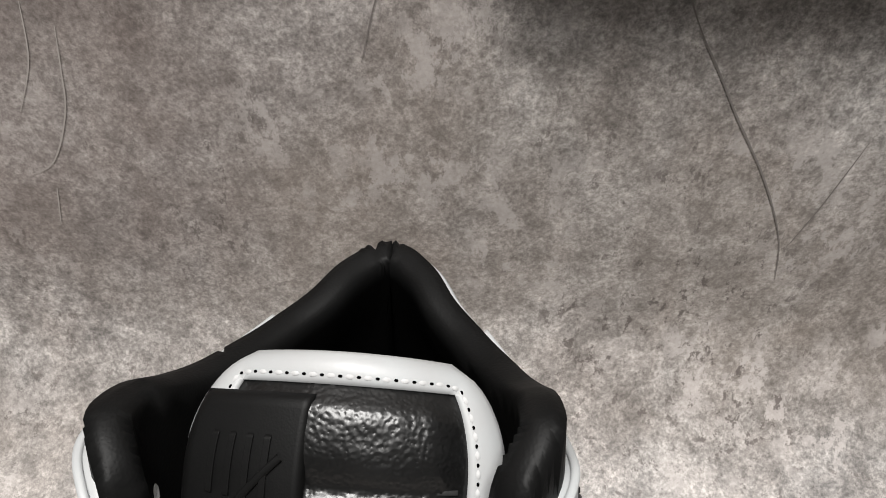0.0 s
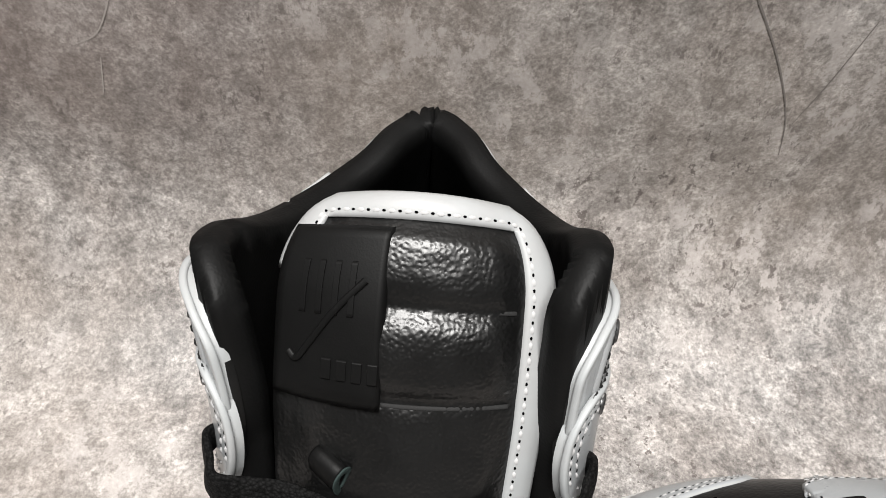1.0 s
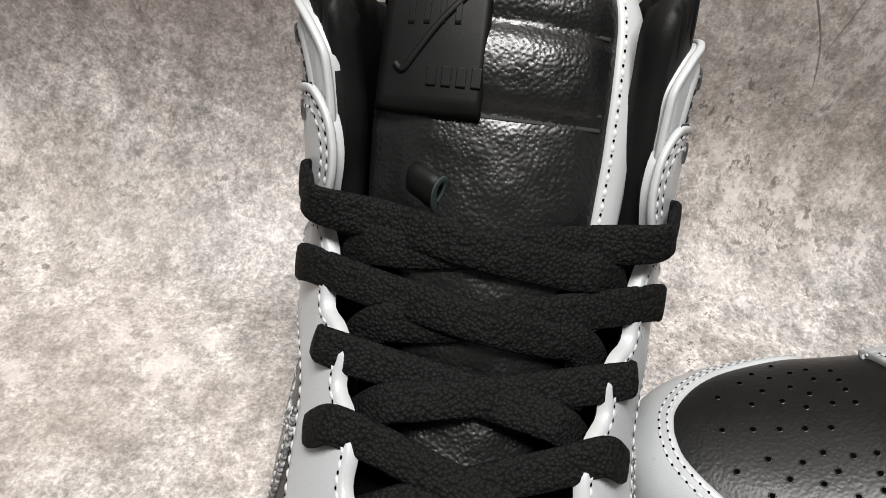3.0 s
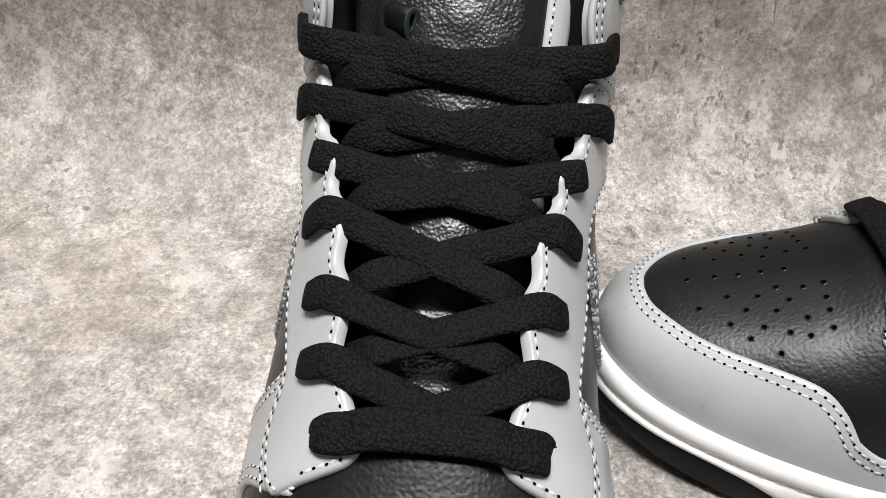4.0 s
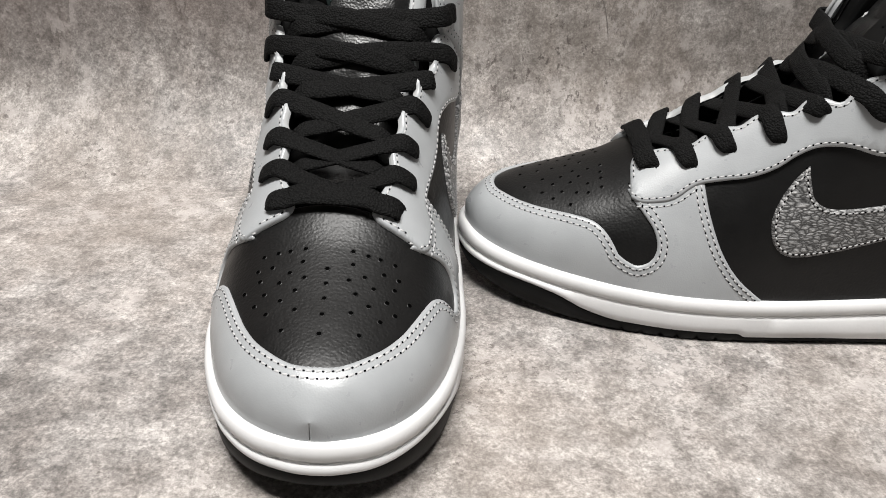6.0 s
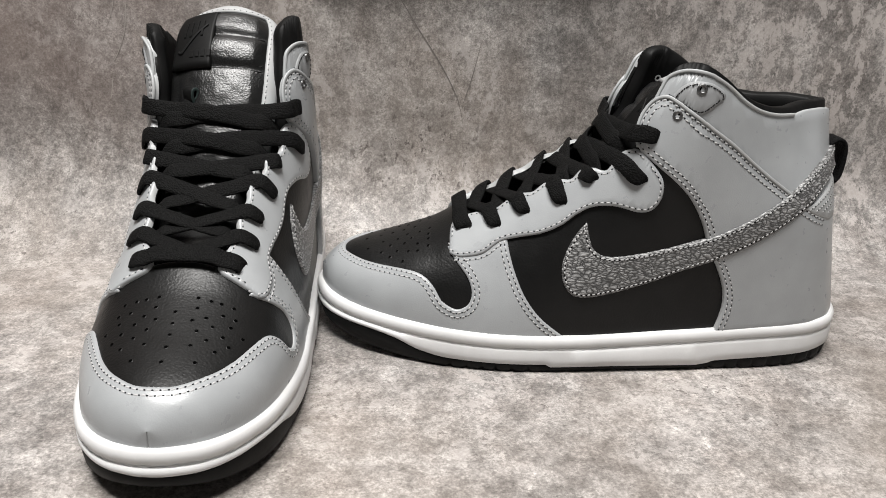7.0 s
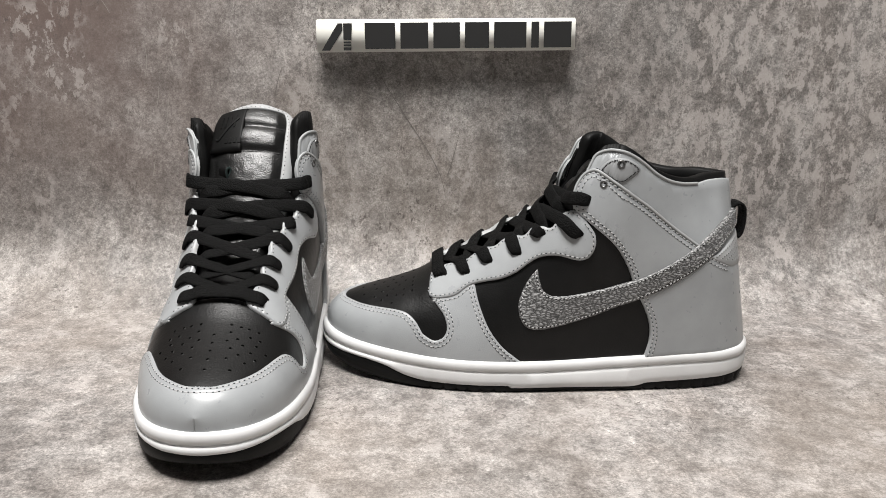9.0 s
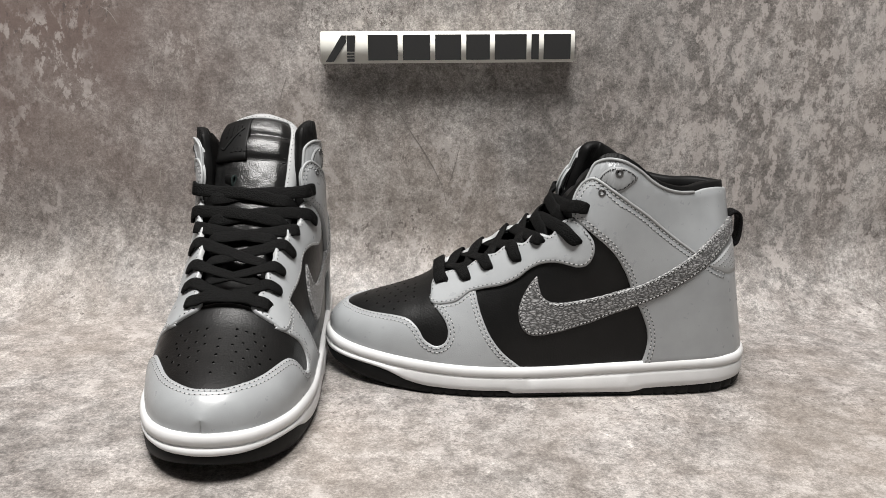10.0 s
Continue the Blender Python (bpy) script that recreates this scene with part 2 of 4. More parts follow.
SCRATCH_PALE = plain_paint("pale_scratch_print", (0.27, 0.245, 0.225), (0.33, 0.305, 0.285))


def backdrop():
    """One vinyl sheet that lies flat, sweeps up and hangs as the wall behind."""
    prof = [(-1.6, 0.0), (-0.9, 0.0), (-0.4, 0.0)] + [(y, 0.0) for y in np.linspace(-0.3, WALL_Y - SWEEP, 10)]
    for a in np.linspace(0, 90, 14)[1:]:
        prof.append((WALL_Y - SWEEP + SWEEP * math.sin(radians(a)), SWEEP - SWEEP * math.cos(radians(a))))
    prof += [(WALL_Y, z) for z in np.linspace(0.1, 0.9, 9)]
    xs = np.linspace(-1.1, 1.2, 24)
    n = len(prof)
    verts, faces = [], []
    for x in xs:
        verts += [(x, y, z) for y, z in prof]
    base = len(verts)
    for x in xs:
        for i, (y, z) in enumerate(prof):
            a, b = prof[max(i - 1, 0)], prof[min(i + 1, n - 1)]
            t = Vector((0, b[0] - a[0], b[1] - a[1])).normalized()
            verts.append((x, y + t.z * 0.002, z - t.y * 0.002))
    for i in range(len(xs) - 1):
        for j in range(n - 1):
            a = i * n + j
            faces.append((a, a + n, a + n + 1, a + 1))
            faces.append((base + a, base + a + 1, base + a + n + 1, base + a + n))
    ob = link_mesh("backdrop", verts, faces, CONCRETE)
    # long scratches printed on the hanging sheet: points across and up, width, colour
    dark, pale = SCRATCH, SCRATCH_PALE
    lines = [([(0.030, 0.222), (0.044, 0.192), (0.057, 0.172), (0.066, 0.158), (0.083, 0.133), (0.096, 0.108), (0.101, 0.088)], 0.0008, dark),
             ([(0.112, 0.150), (0.106, 0.124), (0.100, 0.104)], 0.0006, dark), ([(0.300, 0.097), (0.345, 0.083), (0.368, 0.0775)], 0.0007, dark),
             ([(-0.052, 0.172), (-0.048, 0.190), (-0.043, 0.205)], 0.0005, dark),
             ([(-0.141, 0.180), (-0.143, 0.166), (-0.146, 0.150), (-0.155, 0.131), (-0.165, 0.125)], 0.0007, pale),
             ([(-0.160, 0.223), (-0.158, 0.206), (-0.161, 0.190)], 0.0006, pale), ([(-0.260, 0.191), (-0.255, 0.184), (-0.246, 0.178)], 0.0007, pale),
             ([(-0.200, 0.259), (-0.192, 0.254), (-0.186, 0.244)], 0.0006, pale), ([(-0.149, 0.187), (-0.152, 0.168), (-0.160, 0.150)], 0.0006, pale),
             ([(-0.157, 0.120), (-0.160, 0.104)], 0.0006, pale)]
    for pts, wide, paint in lines:
        c = spline(pts, 8)
        t = np.gradient(c, axis=0)
        t /= np.linalg.norm(t, axis=1)[:, None]
        sv, sf = [], []
        for k, (p, d) in enumerate(zip(c, t)):
            w = wide * (0.35 + 0.65 * math.sin(math.pi * (k + 0.5) / len(c))) * (0.7 + 0.5 * abs(noise.noise(Vector((k * 0.9, wide * 9e3, 0)))))
            for s in (-0.5, 0.5):
                sv.append((p[0] - d[1] * w * s, WALL_Y - 0.0003, p[1] + d[0] * w * s))
        for k in range(len(c) - 1):
            sf.append((2 * k, 2 * k + 1, 2 * k + 3, 2 * k + 2))
        link_mesh("scratch", sv, sf, paint, ob)
    return tagged(ob, "grey-brown concrete-print photo backdrop sheet sweeping from table up the wall", "backdrop", kind="structure")


backdrop()


def room():
    """Plain painted walls, floor and ceiling, unseen, added around the sheet to bounce light."""
    x0, x1, y0, y1, z0, z1, t = -2.0, 2.1, -2.6, 1.3, -0.006, 2.6, 0.1
    slabs = (("wall_north", (x0, y1, z0), (x1, y1 + t, z1)), ("wall_south", (x0, y0 - t, z0), (x1, y0, z1)), ("wall_west", (x0 - t, y0 - t, z0), (x0, y1 + t, z1)), ("wall_east", (x1, y0 - t, z0), (x1 + t, y1 + t, z1)),
             ("floor", (x0 - t, y0 - t, z0 - t), (x1 + t, y1 + t, z0)), ("ceiling", (x0 - t, y0 - t, z1), (x1 + t, y1 + t, z1 + t)))
    for name, a, b in slabs:
        bm = box_bm(b[0] - a[0], b[1] - a[1], b[2] - a[2], 0.0, [(p + q) / 2 for p, q in zip(a, b)])
        ob = part(name, bm, ROOM_PAINT, None)
        ob.data.polygons.foreach_set("use_smooth", [False] * len(ob.data.polygons))
        tagged(ob, "plain pale painted " + name.split("_")[0] + " added unseen to bounce light", name.split("_")[0], kind="structure")


room()



# ---- the shoe's surface, in millimetres: x from toe to heel, y across, z up ----

SOLE_HALF = herm([0, 0.3, 1.2, 5, 12, 22, 36, 55, 78, 102, 130, 170, 210, 250, 278, 294, 303, 306.2, 306.8, 307], [0, 4.4, 8.5, 18.5, 27.5, 35.3, 42, 47.8, 52, 53.6, 52.6, 49, 46, 42.5, 37, 28, 16, 7, 3.6, 0])
TOE_SHIFT = herm([0, 40, 80, 130, 307], [9, 6.5, 3, 0, 0])
LIP = herm([0, 15, 50, 100, 150, 205, 260, 307], [29.5, 27.5, 24.2, 21.5, 21, 23.5, 26, 26])
TOP = herm([3, 6, 12, 20, 30, 48, 67, 83, 95, 107, 125, 143, 160, 175, 190, 205, 307], [36.5, 41, 46.5, 50.5, 54, 59.5, 67, 77.5, 86, 94.5, 109, 125, 146, 174, 215, 255, 260])
EXP_M = herm([3, 20, 55, 70, 85, 105, 122, 143, 170, 200, 307], [2.8, 3.1, 3.0, 2.6, 2.1, 1.68, 1.72, 2.0, 2.7, 3.6, 3.6])
HEEL_PINCH = herm([0, 205, 225, 250, 270, 285, 304], [0, 0, 0.02, 0.10, 0.25, 0.40, 0.42])
FLARE_ALONG = herm([0, 140, 175, 205, 235, 265, 304], [0, 0, 0.85, 1.0, 0.75, 0.3, 0.0])
EVEN_RISE = herm([0, 120, 170, 307], [0, 0, 1, 1])
X_TOE, X_HEEL = 3.5, 303.5


class Last:
    """The upper's outer surface for one foot; foot = 1 leans the toe to +y, -1 to -y."""

    def __init__(self, foot, flare_plus=0.0, flare_minus=0.0):
        self.foot, self.flare_plus, self.flare_minus = foot, flare_plus, flare_minus

    def frame_x(self, u):
        return X_TOE + (X_HEEL - X_TOE) * (1 - np.cos(np.pi * u)) / 2

    def width(self, x0):
        s = (x0 - X_TOE) / (X_HEEL - X_TOE) * 307
        return SOLE_HALF(s) - 2.6 * np.clip(SOLE_HALF(s) / 20, 0, 1)

    def lean(self, x0, z):
        w = np.clip((x0 - 185) / 110, 0, 1)
        w = w * w * (3 - 2 * w)
        return -0.19 * np.maximum(z - 25, 0) * w

    def at(self, u, v):
        """u along, v across: 0 on the ridge, -1 and 1 at the sole."""
        u, v = np.asarray(u, float), np.asarray(v, float)
        x0 = self.frame_x(u)
        z0, h, m = LIP(x0) - 3, TOP(x0), EXP_M(x0)
        a, k = np.clip(1 - np.abs(v), 0, 1), EVEN_RISE(x0)
        phi = (1 - k) * a * np.pi / 2 + k * np.arcsin(a ** (m / 2))
        y = np.sign(v) * self.width(x0) * np.cos(phi)
        z = z0 + (h - z0) * np.sin(np.clip(phi, 0, np.pi / 2)) ** (2 / m)
        k = np.clip((z - 85) / 60, 0, 1)
        y = y * (1 - k * k * (3 - 2 * k) * HEEL_PINCH(x0))
        k = np.clip((z - 100) / 65, 0, 1)
        y = y + k * k * FLARE_ALONG(x0) * np.where(v > 0, self.flare_plus, -self.flare_minus)
        y = y + self.foot * TOE_SHIFT(x0)
        return np.stack([x0 + self.lean(x0, z), y, z], -1)

    def share(self, phi, x0):
        """How far up the section an angle lies, from 0 at the sole to 1 on the ridge."""
        m, k = float(EXP_M(x0)), float(EVEN_RISE(x0))
        lo, hi = 0.0, 1.0
        for _ in range(30):
            a = (lo + hi) / 2
            if (1 - k) * a * math.pi / 2 + k * math.asin(a ** (m / 2)) < phi:
                lo = a
            else:
                hi = a
        return (lo + hi) / 2

    def inv_z(self, x, z, side):
        x0 = x
        for _ in range(12):
            x0 = np.clip(x - self.lean(x0, z), X_TOE + 1e-3, X_HEEL - 1e-3)
        z0, h, m = LIP(x0) - 3, TOP(x0), EXP_M(x0)
        q = np.clip((z - z0) / (h - z0), 0, 1)
        phi = np.arcsin(q ** (m / 2))
        u = np.arccos(1 - 2 * (x0 - X_TOE) / (X_HEEL - X_TOE)) / np.pi
        return (float(u), float(side * (1 - self.share(phi, x0))))

    def inv_y(self, x, y):
        x0 = min(max(x, X_TOE + 1e-3), X_HEEL - 1e-3)
        c = min(1.0, abs(y) / max(self.width(x0), 1e-3))
        phi = math.acos(c)
        u = math.acos(1 - 2 * (x0 - X_TOE) / (X_HEEL - X_TOE)) / math.pi
        return (float(u), float(math.copysign(1 - self.share(phi, x0), y)))

    def jac(self, q):
        e = 2e-4
        u = np.clip(q[:, 0], 0.004, 0.996)
        v = q[:, 1]
        ju = (self.at(u + e, v) - self.at(u - e, v)) / (2 * e)
        vv = np.clip(v, -0.9985, 0.9985)
        jv = (self.at(u, vv + e) - self.at(u, vv - e)) / (2 * e)
        n = np.cross(ju, jv)
        n /= np.linalg.norm(n, axis=1)[:, None] + 1e-12
        p = self.at(u, v)
        out = p - np.stack([np.clip(p[:, 0], 30, 275), 0 * p[:, 0] + self.foot * 3, np.clip(LIP(p[:, 0]) + 4, 0, p[:, 2] - 2)], 1)
        flip = np.sign(np.sum(n * out, 1))
        flip[flip == 0] = 1
        n = n * flip[:, None]
        # the blunt tip of the toe faces straight forward
        k = np.clip(q[:, 0] / 0.014, 0, 1)[:, None]
        n = n * k + np.array((-0.97, 0.0, 0.24)) * (1 - k)
        n /= np.linalg.norm(n, axis=1)[:, None] + 1e-12
        return ju, jv, n

    def shift(self, q, d3):
        """Moves surface points by 3D vectors lying along the surface."""
        ju, jv, _ = self.jac(q)
        a, b, c = np.sum(ju * ju, 1), np.sum(ju * jv, 1), np.sum(jv * jv, 1)
        r, s = np.sum(ju * d3, 1), np.sum(jv * d3, 1)
        det = a * c - b * b + 1e-9
        out = q + np.stack([(c * r - b * s) / det, (a * s - b * r) / det], 1)
        out[:, 0] = np.clip(out[:, 0], 0.004, 0.996)
        return out

    def tangents(self, q, closed):
        p = self.at(q[:, 0], q[:, 1])
        t = (np.roll(p, -1, 0) - np.roll(p, 1, 0)) if closed else np.gradient(p, axis=0)
        return t / (np.linalg.norm(t, axis=1)[:, None] + 1e-12)

    def even(self, q, step, closed):
        """A chain of surface points at even spacing in space."""
        q = np.asarray(q, float)
        dense = resample(q, 0.004, closed)
        if closed:
            dense = np.vstack([dense, dense[:1]])
        p = self.at(dense[:, 0], dense[:, 1])
        s = np.concatenate([[0], np.cumsum(np.linalg.norm(np.diff(p, axis=0), axis=1))])
        k = max(4, int(round(s[-1] / step)))
        want = np.linspace(0, s[-1], k + 1)
        if closed:
            want = want[:-1]
        return np.stack([np.interp(want, s, dense[:, j]) for j in (0, 1)], 1)

    def inset(self, q, d, closed, orient=1):
        t = self.tangents(q, closed)
        _, _, n = self.jac(q)
        return self.shift(q, np.cross(n, t) * d * orient)


def inside(poly, pts):
    x, y = pts[:, 0], pts[:, 1]
    res = np.zeros(len(pts), bool)
    j = len(poly) - 1
    for i in range(len(poly)):
        a, b = poly[i], poly[j]
        cond = (a[1] > y) != (b[1] > y)
        with np.errstate(divide="ignore", invalid="ignore"):
            res ^= cond & (x < (b[0] - a[0]) * (y - a[1]) / (b[1] - a[1] + 1e-15) + a[0])
        j = i
    return res


GU, GV = 300.0, 130.0


def panel(last, outline, top, bottom, mat, parent, name, label="", step=3.2, closed_back=False, relief=None, edge=0.55, rim=1.7, cut=None):
    """A leather piece cut to the outline (surface coordinates), laid on the last between two heights above it."""
    q = last.even(outline, rim, True)
    flat = q * (GU, GV)
    ins = None
    for orient in (1, -1):
        cand = last.inset(q, 0.9, True, orient)
        ok = inside(flat, cand * (GU, GV))
        if ins is None or ok.sum() > ins.sum():
            ring, ins = cand, ok
    lo, hi = flat.min(0), flat.max(0)
    gx, gy = np.meshgrid(np.arange(lo[0], hi[0], step * 0.62), np.arange(lo[1], hi[1], step * 1.1))
    gx = gx + (np.arange(gx.shape[0]) % 2)[:, None] * step * 0.31
    grid = np.stack([gx.ravel(), gy.ravel()], 1)
    grid = grid[inside(flat, grid)]
    near = np.vstack([flat, (ring * (GU, GV))[ins]])
    if len(grid):
        d = np.concatenate([np.min(np.linalg.norm(c[:, None, :] - near[None, :, :], axis=2), axis=1) for c in np.array_split(grid, max(1, len(grid) // 800))])
        grid = grid[d > step * 0.5]
    pts = np.vstack([flat, (ring * (GU, GV))[ins], grid])
    n = len(flat)
    res = delaunay_2d_cdt([Vector(p) for p in pts], [], [list(range(n))], 1, 1e-5)
    vv = np.array([tuple(p) for p in res[0]])
    tris = [tuple(f) for f in res[2]]
    qq = vv / (GU, GV)
    base = last.at(np.clip(qq[:, 0], 0.002, 0.998), qq[:, 1])
    _, _, nor = last.jac(qq)
    # the direction of the faces
    t0 = np.array(tris)
    fn = np.cross(base[t0[:, 1]] - base[t0[:, 0]], base[t0[:, 2]] - base[t0[:, 0]])
    same = np.sum(fn * nor[t0[:, 0]], 1)
    tris = [t if s >= 0 else (t[0], t[2], t[1]) for t, s in zip(tris, same)]
    count = {}
    for t in tris:
        for a, b in ((t[0], t[1]), (t[1], t[2]), (t[2], t[0])):
            count[(a, b)] = count.get((a, b), 0) + 1
    rim_edges = [e for e in count if (e[1], e[0]) not in count]
    on_rim = np.zeros(len(vv), bool)
    for a, b in rim_edges:
        on_rim[a] = on_rim[b] = True
    height = np.full(len(vv), float(top))
    if relief is not None:
        height = height + relief(base)
    soft_rim = on_rim & (qq[:, 0] > 0.012) & (qq[:, 0] < 0.985)
    height[soft_rim] -= edge
    upper = base + nor * height[:, None]
    verts = [upper]
    faces = list(tris)
    k = len(vv)
    if closed_back:
        low = np.full(len(vv), float(bottom))
        low[on_rim] += edge
        verts.append(base + nor * low[:, None])
        faces += [(t[0] + k, t[2] + k, t[1] + k) for t in tris]
        faces += [(b, a, a + k, b + k) for a, b in rim_edges]
    else:
        ids = {v: i + k for i, v in enumerate(np.flatnonzero(on_rim))}
        verts.append((base + nor * bottom)[on_rim])
        faces += [(b, a, ids[a], ids[b]) for a, b in rim_edges]
    slots = [0] * len(tris) + [1] * (len(faces) - len(tris))
    return link_mesh(name, np.vstack(verts) / 1000, faces, [mat, cut or mat], parent, label, slots)


def stitch_row(last, chain, height, parent, pitch=3.1, length=2.1, width=0.75, mats=None, holes=True, name="stitching"):
    """A row of thread stitches along a chain on the surface, with a flat disc coloured like a needle hole's shade
    between each two.
    """
    q = last.even(chain, pitch, False)
    p = last.at(q[:, 0], q[:, 1])
    t = last.tangents(q, False)
    _, _, n = last.jac(q)
    s = np.cross(n, t)
    verts, faces, slots = [], [], []
    for i in range(len(p)):
        rise = height(p[i][0]) if callable(height) else height
        c, tt, nn, ss = p[i] + n[i] * rise, t[i], n[i], s[i]
        tt = tt + ss * 0.12
        b = len(verts)
        l, w = length / 2, width / 2
        verts += [c - tt * l - nn * 0.1, c - tt * l * 0.55 + ss * w, c - tt * l * 0.55 - ss * w, c - tt * l * 0.5 + nn * 0.38,
                  c + tt * l * 0.55 + ss * w, c + tt * l * 0.55 - ss * w, c + tt * l * 0.5 + nn * 0.38, c + tt * l - nn * 0.1]
        for f in ((0, 3, 1), (0, 2, 3), (1, 3, 6, 4), (3, 2, 5, 6), (4, 6, 7), (6, 5, 7)):
            faces.append(tuple(b + j for j in f))
            slots.append(0)
        if holes:
            b = len(verts)
            cc = c + t[i] * pitch / 2 + nn * 0.09
            for a in range(6):
                an = a * math.pi / 3
                verts.append(cc + t[i] * 0.5 * math.cos(an) + ss * 0.38 * math.sin(an))
            faces.append(tuple(range(b, b + 6)))
            slots.append(1)
    return link_mesh(name, np.array(verts) / 1000, faces, mats or [THREAD, HOLE_SHADE], parent, slots=slots)


def ring_mesh(verts, rings, count, closed_ring=True, caps=False):
    faces = []
    for i in range(rings - 1):
        for j in range(count if closed_ring else count - 1):
            a, b = i * count + j, i * count + (j + 1) % count
            faces.append((a, b, b + count, a + count))
    if caps:
        faces.append(tuple(range(count))[::-1])
        faces.append(tuple(range((rings - 1) * count, rings * count)))
    return faces


def sole_outline(foot, step=1.5):
    s = (1 - np.cos(np.linspace(0, np.pi, 260))) / 2 * 307
    up = np.stack([s, SOLE_HALF(s) + foot * TOE_SHIFT(s)], 1)
    dn = np.stack([s, -SOLE_HALF(s) + foot * TOE_SHIFT(s)], 1)[::-1]
    loop = resample(np.vstack([up, dn[1:-1]]), step, True)
    t = np.roll(loop, -1, 0) - np.roll(loop, 1, 0)
    t /= np.linalg.norm(t, axis=1)[:, None]
    nor = np.stack([-t[:, 1], t[:, 0]], 1)
    return loop, nor


WHITE_LOW = herm([0, 30, 46, 62, 78, 100, 130, 134, 214, 222, 226, 300, 307], [18.0, 16.2, 13.8, 8.5, 6.2, 5.6, 5.4, 3.6, 3.4, 4.6, 6.0, 9.0, 9.5])
GROUND = herm([0, 12, 35, 60, 85, 250, 290, 307], [12.0, 8.6, 3.8, 1.1, 0.0, 0.0, 1.2, 3.0])


def make_sole(foot, parent):
    loop, nor = sole_outline(foot)
    count = len(loop)
    x = loop[:, 0]
    lip, low, ground = LIP(x), WHITE_LOW(x), GROUND(x)
    wave = np.array([noise.noise(Vector((a * 0.05, b * 0.05, 3))) for a, b in loop]) * 0.25

    def ring(d, z):
        xy = loop + nor * (d + wave)[:, None]
        return np.column_stack([xy, z])
    rows = [ring(-6.0, lip - 2.5), ring(-3.2, lip + 0.6), ring(-1.2, lip + 1.0), ring(0.3, lip - 0.2), ring(1.0, lip - 2.2), ring(1.0, lip - 4.2), ring(0.4, lip - 5.6),
            ring(-0.35, lip - 6.1), ring(-0.35, lip - 6.6), ring(0.35, lip - 7.1)]
    low2 = np.minimum(low, lip - 8.2)
    mid_panel = np.where((x > 144) & (x < 213), 0.55, 0.0)
    rows += [ring(0.7 + mid_panel, lip * 0.75 + low2 * 0.25 - 5.4 * 0.75), ring(0.9 + mid_panel, (lip - 7.2) * 0.4 + low2 * 0.6), ring(0.8 + mid_panel, low2 + 0.7), ring(0.2, low2), ring(-3.0, low2 + 0.1)]
    verts = np.vstack(rows) / 1000
    faces = [f[::-1] for f in ring_mesh(verts, len(rows), count)]
    mid = link_mesh("midsole", verts, faces, WHITE_RUBBER, parent, "white rubber cupsole sidewall")
    # thread in the groove of the sidewall
    tv, tf = [], []
    run = np.column_stack([loop + nor * 0.15, lip - 6.35])
    i = 0
    while i < count - 4:
        a, bq = run[i], run[(i + 3) % count]
        m = len(tv)
        nn = np.array([nor[i][0], nor[i][1], 0])
        for p, q in ((a, 0.0), ((a + bq) / 2, 0.35), (bq, 0.0)):
            tv += [p + nn * q + (0, 0, 0.35), p + nn * q - (0, 0, 0.35)]
        tf += [(m, m + 1, m + 3, m + 2), (m + 2, m + 3, m + 5, m + 4)]
        i += 4
    link_mesh("sidewall_stitching", np.array(tv) / 1000, tf, WHITE_RUBBER, mid)
    # outsole with tread grooves cut in its edge
    groove = np.zeros(count)
    for k in range(count):
        zone = 70 < x[k] < 122 or 222 < x[k] < 307
        if zone and (x[k] % 8.6) < 1.5:
            groove[k] = 1.6
        elif 122 <= x[k] <= 222 and (x[k] % 13) < 1.0:
            groove[k] = 0.5
    rows = [ring(-3.0, low2 + 0.3), ring(-0.3, low2 - 0.05), ring(0.1 - groove * 0.3, low2 - 0.5), ring(-0.1 - groove, (low2 + ground) / 2), ring(-0.7 - groove, ground + 1.0), ring(-2.2 - groove, ground), ring(-14.0, ground), ring(-15.0, ground + 1)]
    verts = np.vstack(rows) / 1000
    faces = [f[::-1] for f in ring_mesh(verts, len(rows), count)]
    faces.append(tuple(range((len(rows) - 1) * count, len(rows) * count)))
    link_mesh("outsole", verts, faces, BLACK_RUBBER, parent, "black rubber outsole with tread grooves")


def ribbon(path, normals, width, thick, per=6, taper=0.0):
    """A flat woven band along a path: rounded rectangle section; taper pinches its start where it enters an eyelet."""
    path, normals = spline(path, per), spline(normals, per)
    run = np.concatenate([[0], np.cumsum(np.linalg.norm(np.diff(path, axis=0), axis=1))])
    pinch = 1 - taper * np.exp(-(run / 5.5) ** 2)
    t = np.gradient(path, axis=0)
    t /= np.linalg.norm(t, axis=1)[:, None] + 1e-9
    side = np.cross(normals, t)
    side /= np.linalg.norm(side, axis=1)[:, None] + 1e-9
    nor = np.cross(t, side)
    w, h = width / 2, thick / 2
    sect = [(-w, -h * 0.3), (-w * 0.86, -h), (0, -h * 1.1), (w * 0.86, -h), (w, -h * 0.3), (w, h * 0.3), (w * 0.86, h), (w * 0.4, h * 1.2), (-w * 0.4, h * 1.2), (-w * 0.86, h), (-w, h * 0.3)]
    verts = np.vstack([[p + s * a * k + n * b * (2 - k) for a, b in sect] for p, s, n, k in zip(path, side, nor, pinch)])
    return verts, len(path), len(sect)


# lace eyelets from the top down: x, height
LACE_ROWS = [(180.5, 130), (173.5, 107.5), (150.5, 105.5), (135, 92), (116.5, 84.5), (101.5, 76)]
BAR = (85, 71.8)
THROAT_GAP = herm([75, 82, 95, 108, 121, 134, 146, 160, 174, 190], [14, 15, 19.5, 21, 23, 25, 28.5, 33, 37.5, 39])
